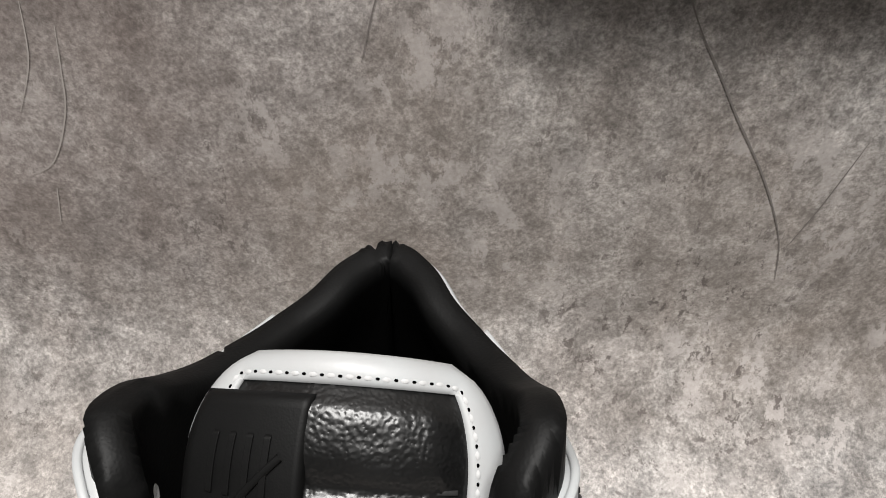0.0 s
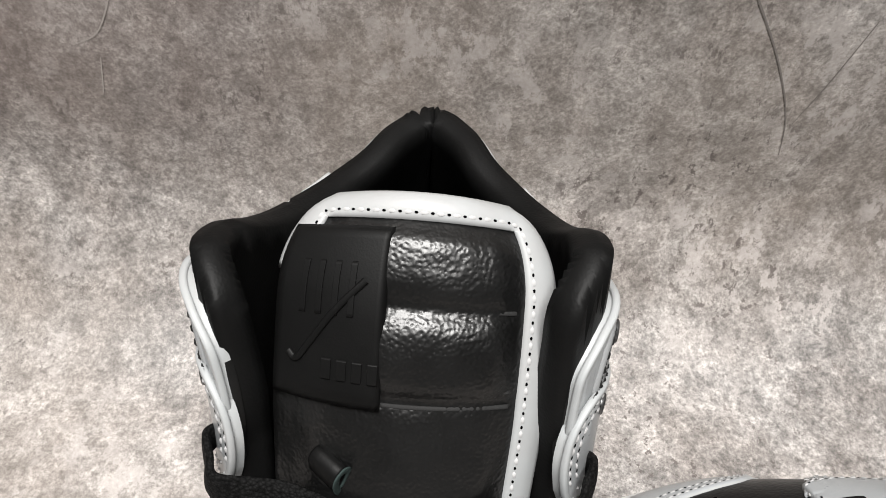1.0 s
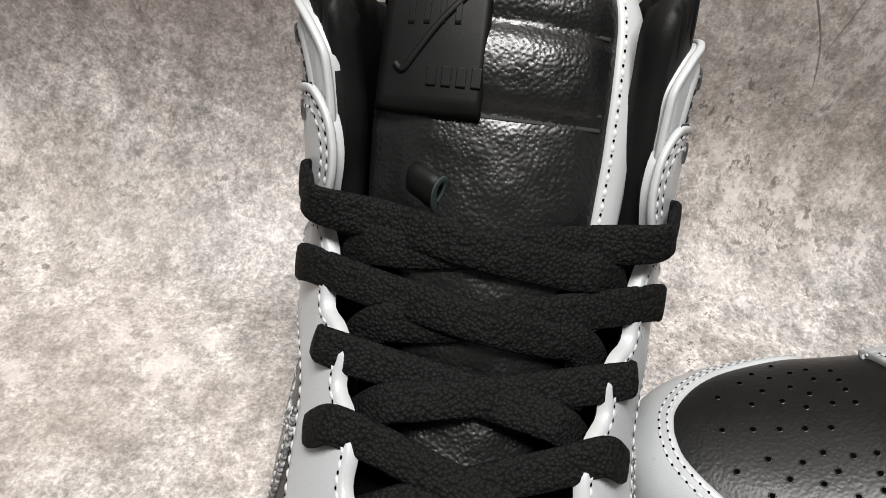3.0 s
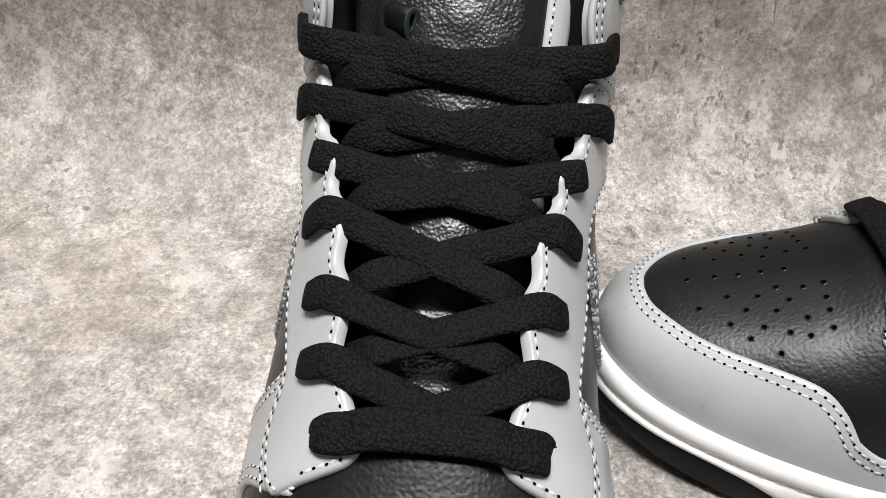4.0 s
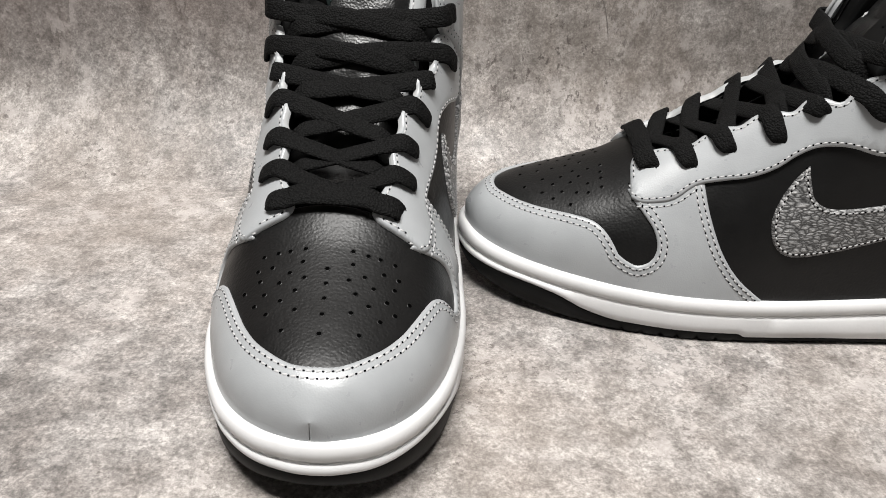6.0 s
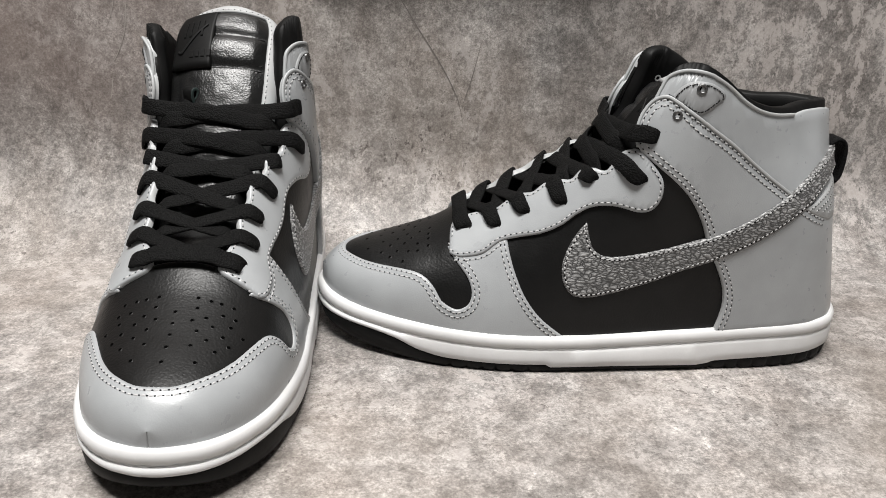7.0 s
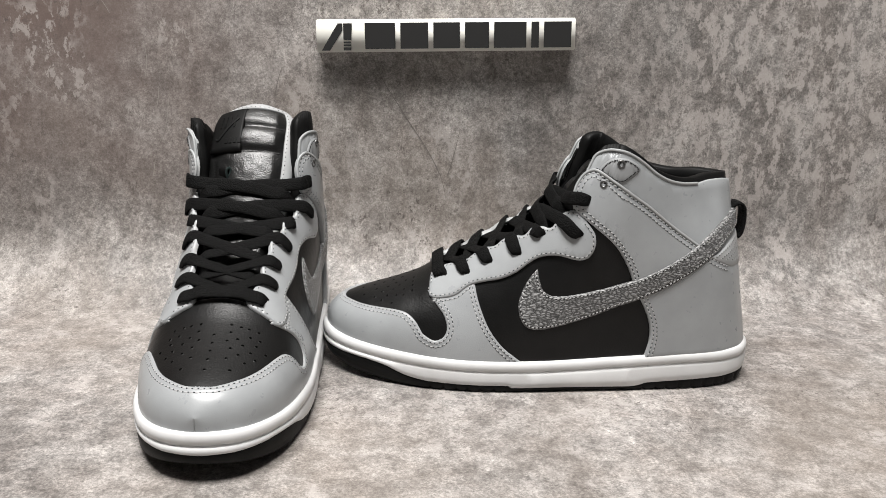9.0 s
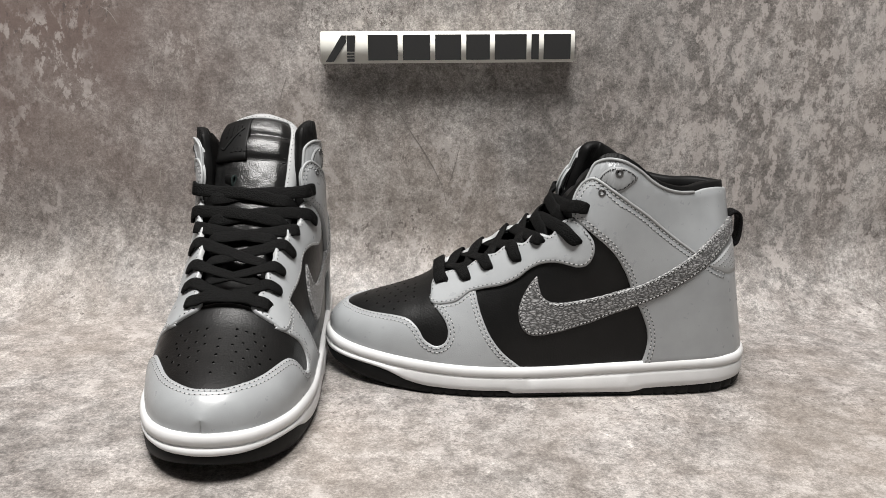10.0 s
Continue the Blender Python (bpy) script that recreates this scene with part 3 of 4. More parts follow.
TONGUE_LINE = herm([70, 88, 102, 118, 132, 146, 155, 163, 170, 181, 193, 207, 216], [62, 69.5, 73.5, 79, 89.5, 102.5, 116, 127.5, 138.5, 155, 168.5, 179, 185])



class Tongue:
    """A padded tongue: s from the vamp to the top, t across."""

    def __init__(self, x_top, half_top, drop=0.0):
        self.x0, self.x1, self.half, self.drop = 72.0, x_top, half_top, drop

    def at(self, s, t, lift=0.0):
        s, t = np.asarray(s, float), np.asarray(t, float)
        x = self.x0 + (self.x1 - self.x0) * s
        e = 0.5
        z, dz = TONGUE_LINE(x), (TONGUE_LINE(x + e) - TONGUE_LINE(x - e)) / (2 * e)
        n = np.stack([-dz, 0 * x, 1 + 0 * x], -1) / np.sqrt(1 + dz * dz)[..., None]
        w = 17 + (self.half - 17) * np.clip(s / 0.75, 0, 1) ** 0.8
        k = np.clip((s - 0.87) / 0.13, 0, 1)
        w = w * (1 - 0.44 * (1 - np.sqrt(1 - 0.985 * k * k)))
        crown = 7.5 * t * t * (0.5 + 0.5 * np.clip(s * 1.6, 0, 1))
        p = np.stack([x, w * t, z - self.drop * s], -1)
        return p + n * (lift - crown)[..., None]

    def quilt(self, s, t):
        """The stuffed rolls of the upper half."""
        edges = (0.0, 0.36, 0.78, 0.868, 0.985)
        out = np.zeros_like(s)
        for a, b in zip(edges[:-1], edges[1:]):
            k = np.clip((s - a) / (b - a), 0, 1)
            out += np.where((s >= a) & (s < b), (np.clip(4 * k * (1 - k), 0, 1) ** 0.42) * (3.4 if a > 0.3 else 1.0), 0)
        return out * (1 - np.clip((np.abs(t) - 0.58) / 0.24, 0, 1)) ** 0.8 * (1 - np.clip((s - 0.945) / 0.03, 0, 1))


def make_tongue(parent, foot, tg):
    ns, nt = 150, 44
    s, t = np.meshgrid(np.linspace(0, 1, ns), np.linspace(-1, 1, nt), indexing="ij")
    q = tg.quilt(s, t)
    wr = np.array([[noise.fractal(Vector((a * 30, b * 3.2, 4.0)), 0.9, 2.2, 3) for b in t[i]] for i, a in enumerate(s[:, 0])])
    q = q + wr * np.where(s < 0.78, 0.4, 0.25) * (1 - np.clip((np.abs(t) - 0.6) / 0.2, 0, 1))
    top = tg.at(s, t, q).reshape(-1, 3)
    low = tg.at(s, t, np.full_like(s, -4.0)).reshape(-1, 3)
    k = ns * nt
    faces = []
    for i in range(ns - 1):
        for j in range(nt - 1):
            a = i * nt + j
            faces.append((a, a + nt, a + nt + 1, a + 1))
            faces.append((k + a, k + a + 1, k + a + nt + 1, k + a + nt))
    for i in range(ns - 1):
        for j in (0, nt - 1):
            a = i * nt + j
            faces.append((a, a + nt, k + a + nt, k + a) if j else (a, k + a, k + a + nt, a + nt))
    for j in range(nt - 1):
        a = (ns - 1) * nt + j
        faces.append((a, a + 1, k + a + 1, k + a))
    tongue = link_mesh("tongue", np.vstack([top, low]) / 1000, faces, TONGUE_LEATHER, parent, "black tumbled-leather padded tongue with quilted rolls")
    # pale binding round the edge
    ds, dt = 5.6 / (tg.x1 - tg.x0) / 1.3, 6.2 / tg.half
    far = 0.5 if foot < 0 else 0.9
    near = 0.9 if foot < 0 else 0.5
    chain = [(a, -1.0) for a in np.linspace(far, 0.9, 40)] + [(a, -1.0) for a in np.linspace(0.91, 1, 12)]
    chain += [(1.0, b) for b in np.linspace(-1, 1, 40)[1:-1]]
    chain += [(a, 1.0) for a in np.linspace(1, 0.91, 12)] + [(a, 1.0) for a in np.linspace(0.9, near, 40)]
    ch = np.array(chain)
    inner = np.stack([np.minimum(ch[:, 0], 1 - ds), np.clip(ch[:, 1], -1 + dt, 1 - dt)], 1)
    rows = []
    for f, lift in ((0.0, -4.6), (-0.12, -3.0), (-0.14, -0.4), (0.0, 1.0), (0.35, 1.7), (0.8, 1.6), (1.0, 1.1), (1.02, -0.3)):
        m = ch * (1 - f) + inner * f
        rows.append(tg.at(m[:, 0], m[:, 1], np.full(len(m), lift)))
    verts = np.stack(rows, 1).reshape(-1, 3)
    faces = ring_mesh(verts, len(ch), len(rows), closed_ring=False)
    trim = link_mesh("binding", verts / 1000, faces, GREY_EDGE, tongue, "pale grey leather edge binding")
    # stitches along the inner edge of the binding
    m = ch * 0.28 + inner * 0.72
    p = tg.at(m[:, 0], m[:, 1], np.full(len(m), 1.66))
    nn = tg.at(m[:, 0], m[:, 1], np.full(len(m), 2.66)) - p
    run = resample(np.hstack([p, nn]), 3.3)
    tv, tf, sl = [], [], []
    for a, b in zip(run[:-1], run[1:]):
        d, n = b[:3] - a[:3], a[3:]
        side = np.cross(n, d)
        side /= np.linalg.norm(side) + 1e-9
        i = len(tv)
        c0, c1 = a[:3] + d * 0.08, a[:3] + d * 0.62
        tv += [c0, c0 + d * 0.15 + side * 0.4 + n * 0.1, c0 + d * 0.15 - side * 0.4 + n * 0.1, c0 + d * 0.2 + n * 0.4, c1 - d * 0.15 + side * 0.4 + n * 0.1, c1 - d * 0.15 - side * 0.4 + n * 0.1, c1 - d * 0.2 + n * 0.4, c1]
        for f in ((0, 3, 1), (0, 2, 3), (1, 3, 6, 4), (3, 2, 5, 6), (4, 6, 7), (6, 5, 7)):
            tf.append(tuple(i + j for j in f))
            sl.append(0)
        i = len(tv)
        # flat disc coloured as the shade of a needle hole in the binding
        cc = a[:3] + d * 0.84 + n * 0.06
        for g in range(6):
            tv.append(cc + d * 0.13 * math.cos(g * math.pi / 3) + side * 0.3 * math.sin(g * math.pi / 3))
        tf.append(tuple(range(i, i + 6)))
        sl.append(1)
    link_mesh("stitching", np.array(tv) / 1000, tf, [THREAD, HOLE_SHADE], trim, slots=sl)
    # seams between the rolls
    for sv in (0.78, 0.868):
        ts = np.linspace(-0.2 if foot < 0 else -0.72, 0.72, 24)
        if foot > 0:
            ts = -ts
        for off in ((0.0,) if sv != 0.78 else (-0.007, 0.007)):
            p = tg.at(np.full(24, sv + off), -ts * foot * foot, np.full(24, 0.55))
            v2, r, c = ribbon(p, np.tile([(-0.6, 0, 0.8)], (24, 1)), 1.0, 0.8, 2)
            v2 = v2 + np.repeat(np.abs(np.sin(np.arange(r) * 1.3))[:, None] * 0.25, c, 0).reshape(-1, 1) * np.array([-0.6, 0, 0.8])
            link_mesh("seam", v2 / 1000, ring_mesh(v2, r, c), BLACK_THREAD, tongue)
    return tongue


def tongue_patch(tg, tongue, s0, s1, t0, t1, lift, thick, name, mat, label, parent=None):
    """A flat piece that follows the tongue, with softened edges."""
    n = 24
    s, t = np.meshgrid(np.linspace(s0, s1, n), np.linspace(t0, t1, n), indexing="ij")
    edge = np.minimum.reduce([np.abs(s - s0) / abs(s1 - s0), np.abs(s - s1) / abs(s1 - s0), np.abs(t - t0) / abs(t1 - t0), np.abs(t - t1) / abs(t1 - t0)])
    up = lift + thick * np.clip(edge / 0.04, 0.0, 1) ** 0.5
    top = tg.at(s, t, up).reshape(-1, 3)
    low = tg.at(s, t, np.full_like(s, lift - 1.5)).reshape(-1, 3)
    faces = []
    for i in range(n - 1):
        for j in range(n - 1):
            a = i * n + j
            faces.append((a, a + n, a + n + 1, a + 1) if t1 > t0 else (a, a + 1, a + n + 1, a + n))
    k = n * n
    loop = [i * n for i in range(n)] + [(n - 1) * n + j for j in range(1, n)] + [i * n + n - 1 for i in range(n - 2, -1, -1)] + [j for j in range(n - 2, 0, -1)]
    for a, b in zip(loop, loop[1:] + loop[:1]):
        faces.append((b, a, k + a, k + b) if t1 > t0 else (a, b, k + b, k + a))
    return link_mesh(name, np.vstack([top, low]) / 1000, faces, mat, parent or tongue, label)


def lace_bands(parent, last):
    """Criss-cross lacing: each band leaves its eyelet, crosses down over the tongue and slips under the other side."""
    verts, faces = [], []

    def on(q, lift):
        q = np.array([q])
        _, _, n = last.jac(q)
        return last.at(q[:, 0], q[:, 1])[0] + n[0] * lift, n[0]

    def add(stops, width):
        v, r, c = ribbon([p for p, _ in stops], [n for _, n in stops], width, 1.6, 7, 0.5)
        b = len(verts)
        verts.extend(v)
        faces.extend(tuple(b + i for i in f) for f in ring_mesh(v, r, c, caps=True))

    def leave(row, side, first):
        x, z = row
        hole = last.inv_z(x, z, side)
        if first:
            marks = [(hole, -2.0), (last.inv_z(x - 1.5, z + 0.3, side), 4.2), (last.inv_z(x - 6, z + 0.6, side), 5.6), (last.inv_z(x - 11, z - 0.2, side), 6.0)]
        else:
            ahead = x - (8.0 if x > 165 else 3.0 if x > 95 else 1.0)
            edge = last.inv_y(ahead, side * (THROAT_GAP(ahead) + 1.0))
            part_way = (np.array(hole) * 0.6 + np.array(edge) * 0.4).tolist()
            marks = [(hole, -1.5), ((hole[0] + 0.001, hole[1]), 2.8), (part_way, 4.3), (edge, 3.9)]
        return [on(q, lift) for q, lift in marks]
    rows = LACE_ROWS + [BAR]

    def above(p, gap):
        """Lifts a point so that it clears the padded tongue by the gap."""
        x = p[0]
        dz = TONGUE_LINE(x + 0.5) - TONGUE_LINE(x - 0.5)
        n = np.array((-dz, 0.0, 1.0)) / math.sqrt(1 + dz * dz)
        sway = (p[1] - last.foot * TOE_SHIFT(x)) / 28.0
        need = gap + (3.0 if x > 122 else 1.0) - 5.5 * sway * sway
        have = (p[2] - TONGUE_LINE(x)) * n[2]
        return p + n * max(0.0, need - have), n + (0, 0.3 * sway, 0)
    for i, row in enumerate(LACE_ROWS):
        x2, z2 = rows[i + 1]
        for side in (1, -1):
            stops = leave(row, side, i == 0)
            a = stops[-1][0]
            under = x2 - (9.0 if i == 0 else 0.8)
            low = on(last.inv_y(under, -side * (THROAT_GAP(under) - 1.5)), -1.6)[0]
            for f in (0.2, 0.36, 0.5, 0.64, 0.8, 0.93):
                p = a * (1 - f) + low * f
                over = 1.9 * math.exp(-((p[1] - last.foot * TOE_SHIFT(p[0])) / 12.0) ** 2) if side > 0 else 0.0
                stops.append(above(p + (0.5 * math.sin(i * 2.1 + side + 4 * f), 0, 0), 0.9 + over))
            stops.append(on(last.inv_y(under + 1.0, -side * (THROAT_GAP(under + 1.0) + 3.5)), -4.4))
            stops.append(on(last.inv_z(x2, z2 + 2.0, -side), -5.0))
            add(stops, 8.9 - 0.1 * i)
    a, b = leave(BAR, 1, False), leave(BAR, -1, False)
    ca, cb = a[-1][0], b[-1][0]
    mid = (ca + cb) / 2
    top = np.array((-0.5, 0, 0.86))
    add(a + [(ca * 0.6 + mid * 0.4 + (0, 0, 2.2), top), (cb * 0.6 + mid * 0.4 + (0, 0, 2.2), top)] + b[::-1], 9.4)
    return link_mesh("lace", np.array(verts) / 1000, faces, LACE, parent, "flat black woven shoelace laced criss-cross")


def disc_on(last, q, radius, height, depth, mats, parent, name, label=""):
    """A rivet or eyelet ring standing on the surface, its bore capped by a shade-black disc."""
    q = np.array([q])
    p = last.at(q[:, 0], q[:, 1])[0]
    ju, _, n = last.jac(q)
    n = n[0]
    a = ju[0] / np.linalg.norm(ju[0])
    b = np.cross(n, a)
    prof = [(1.0, -0.5), (1.0, depth * 0.6), (0.86, depth), (0.62, depth * 0.9), (0.5, depth * 0.2), (0.45, -0.2)]
    verts, faces, slots = [], [], []
    for r, h in prof:
        for k in range(16):
            an = k * math.pi / 8
            verts.append(p + n * (height + h) + (a * math.cos(an) + b * math.sin(an)) * radius * r)
    for f in ring_mesh(verts, len(prof), 16):
        faces.append(f)
        slots.append(0)
    faces.append(tuple(range(16 * (len(prof) - 1), 16 * len(prof))))
    slots.append(1)
    return link_mesh(name, np.array(verts) / 1000, faces, mats, parent, label, slots)


PERF = [(65, 24.5), (65, 19), (65, 14.5), (65.5, 8.8), (59, 26), (59, 20.5), (60, 9.2), (57, 0), (55.5, 13.6), (54, 24.5), (50.5, 0), (51.5, 17), (51, 30),
        (47.5, 10.8), (47.5, 22), (44, 0), (43.5, 15.6), (43.5, 25), (37, 0), (39, 9.8), (38.5, 20), (28.8, 0), (30.5, 13.3), (53, 8)]


def perforations(last, parent):
    for x, y in PERF:
        for sgn in ((1, -1) if y else (1,)):
            q = np.array([last.inv_y(x, sgn * y if y else 0.01)])
            p = last.at(q[:, 0], q[:, 1])[0]
            ju, _, nn = last.jac(q)
            nn = nn[0]
            a = ju[0] / np.linalg.norm(ju[0])
            b = np.cross(nn, a)
            verts, faces, slots = [], [], []
            for r, h in ((1.2, 0.0), (1.05, 0.12), (0.95, 0.13), (0.86, 0.12)):
                for k in range(8):
                    an = k * math.pi / 4
                    verts.append(p + nn * h + (a * math.cos(an) + b * math.sin(an)) * r)
            for f in ring_mesh(verts, 4, 8):
                faces.append(f)
                slots.append(0)
            # black cap stands for the shaded depth; the leather is not pierced
            faces.append(tuple(range(24, 32)))
            slots.append(1)
            link_mesh("perforation", np.array(verts) / 1000, faces, [BLACK_LEATHER, HOLE_SHADE], parent, slots=slots)


# outlines on the shoe's side: x, z
QUARTER_FRONT = [(107, 72), (109, 63), (112.5, 53), (118, 42), (127, 31), (141, 20)]
VAMP_FRONT = [(68.5, 43.5), (62, 39), (53.5, 35.2), (44.5, 31.2), (36, 27), (28, 21.4), (21.5, 14.5), (17.2, 7.4), (16, 0)]
VAMP_EDGE = [(72.5, 38), (76.5, 35.5), (81.5, 34), (87, 37), (89, 43), (87, 50), (82.5, 55.5), (78, 60), (75.5, 63)]
STAY_LOW = [(77, 60.5), (80.5, 59.5), (87, 60.5), (95, 63), (104, 69.5), (114, 73), (125, 76), (135, 81), (143, 87.5), (151, 92), (162, 93.5), (174, 91.5), (181, 94), (184.5, 101), (184, 109), (180, 115)]
# the throat edge: x and half gap
STAY_TOP = [(175, 38.5), (170, 35.5), (163, 33), (157, 33.5), (151, 30), (145, 27.5), (140, 28), (134, 25), (127, 23), (121, 23.5), (115, 21), (108, 20.5), (102, 21.5), (95, 19.5), (88, 17), (82, 15), (79.3, 16.5), (78, 20), (77.4, 25)]
HEEL_FRONT = [(171, 131.5), (171.5, 124), (177.5, 118.5), (184, 113.5), (192, 107), (199, 100), (205, 91), (209, 83), (213, 72), (219, 62), (224, 51), (226, 41), (225, 31), (222, 21)]
STRAP_TOP = [(171, 131.5), (173.5, 140), (178, 147), (183, 150), (187, 148.5), (193, 144.5), (205, 136), (217, 128), (229, 118.5), (241, 109.5), (254, 100.5), (265, 93), (276, 87), (286, 84.5)]
COLLAR = [(174, 131), (176.5, 142), (180.5, 153), (184, 160), (191, 163.5), (199, 163), (206, 160), (213, 155.5), (220, 150), (229, 145), (240, 142), (252, 141), (264, 142.5), (275, 142.5), (283, 140)]
STRIPE_LINE = [(148, 84), (142.5, 77), (138, 68), (136, 59), (138, 50), (143, 45), (150, 44), (163, 46.5), (184, 53), (208, 63), (233, 73.5), (258, 89), (277, 104), (289, 113),
               (286, 121), (272, 114), (253, 101), (231, 87.5), (210, 78), (186, 71), (168, 67.3), (158, 67), (152, 70.5), (149.5, 77)]
PATCH = [(184.5, 149), (188, 154.5), (193.5, 158.5), (201, 158.5), (208, 155), (209.5, 151.5), (204, 146), (197, 142.5)]
HEEL_TRI = [(258, 95), (268, 89.5), (280, 84), (291, 83), (289, 106), (279, 101), (268, 94)]


def make_shoe(foot, x_top, half_top, drop, label, patch_side, flares=(0.0, 0.0), lift_rim=0.0):
    last = Last(foot, *flares)
    shoe = new("high_top_shoe")
    tagged(shoe, label, "shoe", "pair of shoes")
    make_sole(foot, shoe)
    iz = last.inv_z
    end = 0.996

    def side_line(pts, sd, smooth=True):
        p = spline(pts, 6) if smooth else np.array(pts, float)
        return [iz(a, b, sd) for a, b in p]

    def heel_to(z, sd):
        return [(end, iz(304 + last.lean(np.array(303.0), z), z, sd)[1])]
    # black body under all panels
    def body_edge(sd):
        line = [(x - 1.0, z - 1.5) for x, z in COLLAR]
        throat = [last.inv_y(x, sd * (y + 1.2)) for x, y in STAY_TOP[:-3]]
        return throat[::-1] + side_line([(176, 114), (175.5, 121), (174.5, 126)] + line, sd, False)
    left, right = body_edge(1), body_edge(-1)
    sole_l = [(u, 1.0) for u in np.linspace(0.004, end, 60)]
    sole_r = [(u, -1.0) for u in np.linspace(end, 0.004, 60)]
    u0 = last.inv_y(82, 0)[0]
    outline = sole_l + heel_to(136, 1) + left[::-1] + [(u0, 0.0)] + right + heel_to(136, -1) + sole_r
    body = panel(last, outline, 0.0, -2.2, BLACK_LEATHER, shoe, "upper", "black pebbled leather vamp and quarters", step=2.6)
    perforations(last, body)
    # toe guard
    fl = spline(VAMP_FRONT, 5)
    front = [last.inv_y(x, max(y, 0.02)) for x, y in fl] + [last.inv_y(x, -y) for x, y in fl[::-1][1:]]
    ve = [(x, z) for x, z in spline(VAMP_EDGE, 5)]
    v_left = [iz(x, z, 1) for x, z in ve]
    v_right = [iz(x, z, -1) for x, z in ve]
    stay_l = [iz(x, z, 1) for x, z in spline([(80, 64), (95, 68), (107, 74)], 4)]
    stay_r = [iz(x, z, -1) for x, z in spline([(80, 64), (95, 68), (107, 74)], 4)]
    q_l, q_r = side_line(QUARTER_FRONT, 1), side_line(QUARTER_FRONT, -1)
    ub = q_l[-1][0]
    so_l = [(u, 1.0) for u in np.linspace(ub, 0.004, 40)]
    so_r = [(u, -1.0) for u in np.linspace(0.004, ub, 40)]
    guard = panel(last, front + v_right + stay_r + q_r + so_r[::-1] + so_l[::-1] + q_l[::-1] + stay_l[::-1] + v_left[::-1], 1.3, -0.6, GREY_LEATHER, shoe, "toe_guard", "smooth grey leather toe guard", step=2.8, cut=GREY_EDGE)
    edge = v_left[::-1] + front + v_right
    for d in (1.7, 4.2):
        e = last.even(edge, 2.0, False)
        best = [last.inset(e, d, False, o) for o in (1, -1)]
        mid = len(e) // 2
        row = min(best, key=lambda r: r[mid][0])
        stitch_row(last, row, 1.35, guard)
    for sd, ql in ((1, q_l), (-1, q_r)):
        e = last.even(ql[2:-3], 2.0, False)
        for d in (1.6, 4.0):
            row = min((last.inset(e, d, False, o) for o in (1, -1)), key=lambda r: r[len(r) // 2][0])
            stitch_row(last, row, 1.35, guard)
    for sd in (1, -1):
        # lace stay
        low, top = side_line(STAY_LOW, sd), [last.inv_y(x, sd * y) for x, y in spline(STAY_TOP, 5)]
        stay = panel(last, low + top, 2.3, -0.9, GREY_LEATHER, shoe, "lace_stay", "grey leather lace stay", step=2.6, cut=GREY_EDGE)
        e = last.even(low, 2.0, False)
        for d in (1.6,):
            row = max((last.inset(e, d, False, o) for o in (1, -1)), key=lambda r: last.at(*r[len(r) // 2])[2])
            stitch_row(last, row, 2.35, stay)
        e = last.even(low[6:-24], 2.0, False)
        row = min((last.inset(e, 2.0, False, o) for o in (1, -1)), key=lambda r: last.at(*r[len(r) // 2])[2])
        stitch_row(last, row[:len(row) // 4], 1.4, stay)
        e = last.even(top, 2.0, False)
        row = min((last.inset(e, 1.8, False, o) for o in (1, -1)), key=lambda r: last.at(*r[len(r) // 2])[2])
        stitch_row(last, row, 2.35, stay)
        # ankle collar panel
        col = side_line(COLLAR, sd)
        lowc = side_line([(286, 88), (262, 92), (238, 108), (215, 126), (192, 141), (179.5, 139), (174, 131)], sd)
        collar = panel(last, col + heel_to(136, sd) + heel_to(90, sd) + lowc, 1.5, -2.0, GREY_LEATHER, shoe, "collar_panel", "smooth grey leather ankle collar panel", step=3.0, cut=GREY_EDGE)
        # heel panel with the ankle strap
        hf, st = side_line(HEEL_FRONT, sd), side_line(STRAP_TOP, sd)
        ue = hf[-1][0]
        so = [(u, float(sd)) for u in np.linspace(ue, end, 30)]
        heel = panel(last, hf + so + heel_to(84, sd) + st[::-1], 2.8, -0.5, GREY_LEATHER, shoe, "heel_panel", "smooth grey leather heel panel with ankle strap", step=3.0, cut=GREY_EDGE)
        e = last.even(hf[4:-4], 2.0, False)
        for d in (1.7, 4.2):
            row = max((last.inset(e, d, False, o) for o in (1, -1)), key=lambda r: r[len(r) // 2][0])
            stitch_row(last, row, 2.85, heel)
        e = last.even(st[2:-6], 2.0, False)
        for d in (1.7, 4.4):
            row = min((last.inset(e, d, False, o) for o in (1, -1)), key=lambda r: last.at(*r[len(r) * 2 // 3])[2])
            stitch_row(last, row, 2.85, heel)
        # pale raised edges of the collar and the strap
        for line, high, thick, owner in ((COLLAR[:12], 1.3, 1.5, collar), (HEEL_FRONT[1::-1] + STRAP_TOP[1:-3], 2.5, 1.4, heel)):
            q = last.even(side_line(line, sd), 2.0, False)
            _, _, nn = last.jac(q)
            v, r, c = ribbon(last.at(q[:, 0], q[:, 1]) + nn * high, nn, 1.7, thick, 2)
            link_mesh("edge_piping", v / 1000, ring_mesh(v, r, c, caps=True), GREY_EDGE, owner, "pale cut leather edge")
        # eyelet patch at the collar's front corner
        pa = side_line(PATCH + PATCH[:1], sd)[:-1]
        patch = panel(last, pa, 2.3, 0.5, PATCH_GREY, collar, "eyelet_patch", "matt grey leather eyelet patch", step=2.2)
        e = last.even(pa + pa[:1], 1.6, False)
        cen = np.mean(np.array(pa), 0)
        row = min((last.inset(e, 1.6, True, o) for o in (1, -1)), key=lambda r: np.linalg.norm((r - cen) * (GU, GV), axis=1).sum())
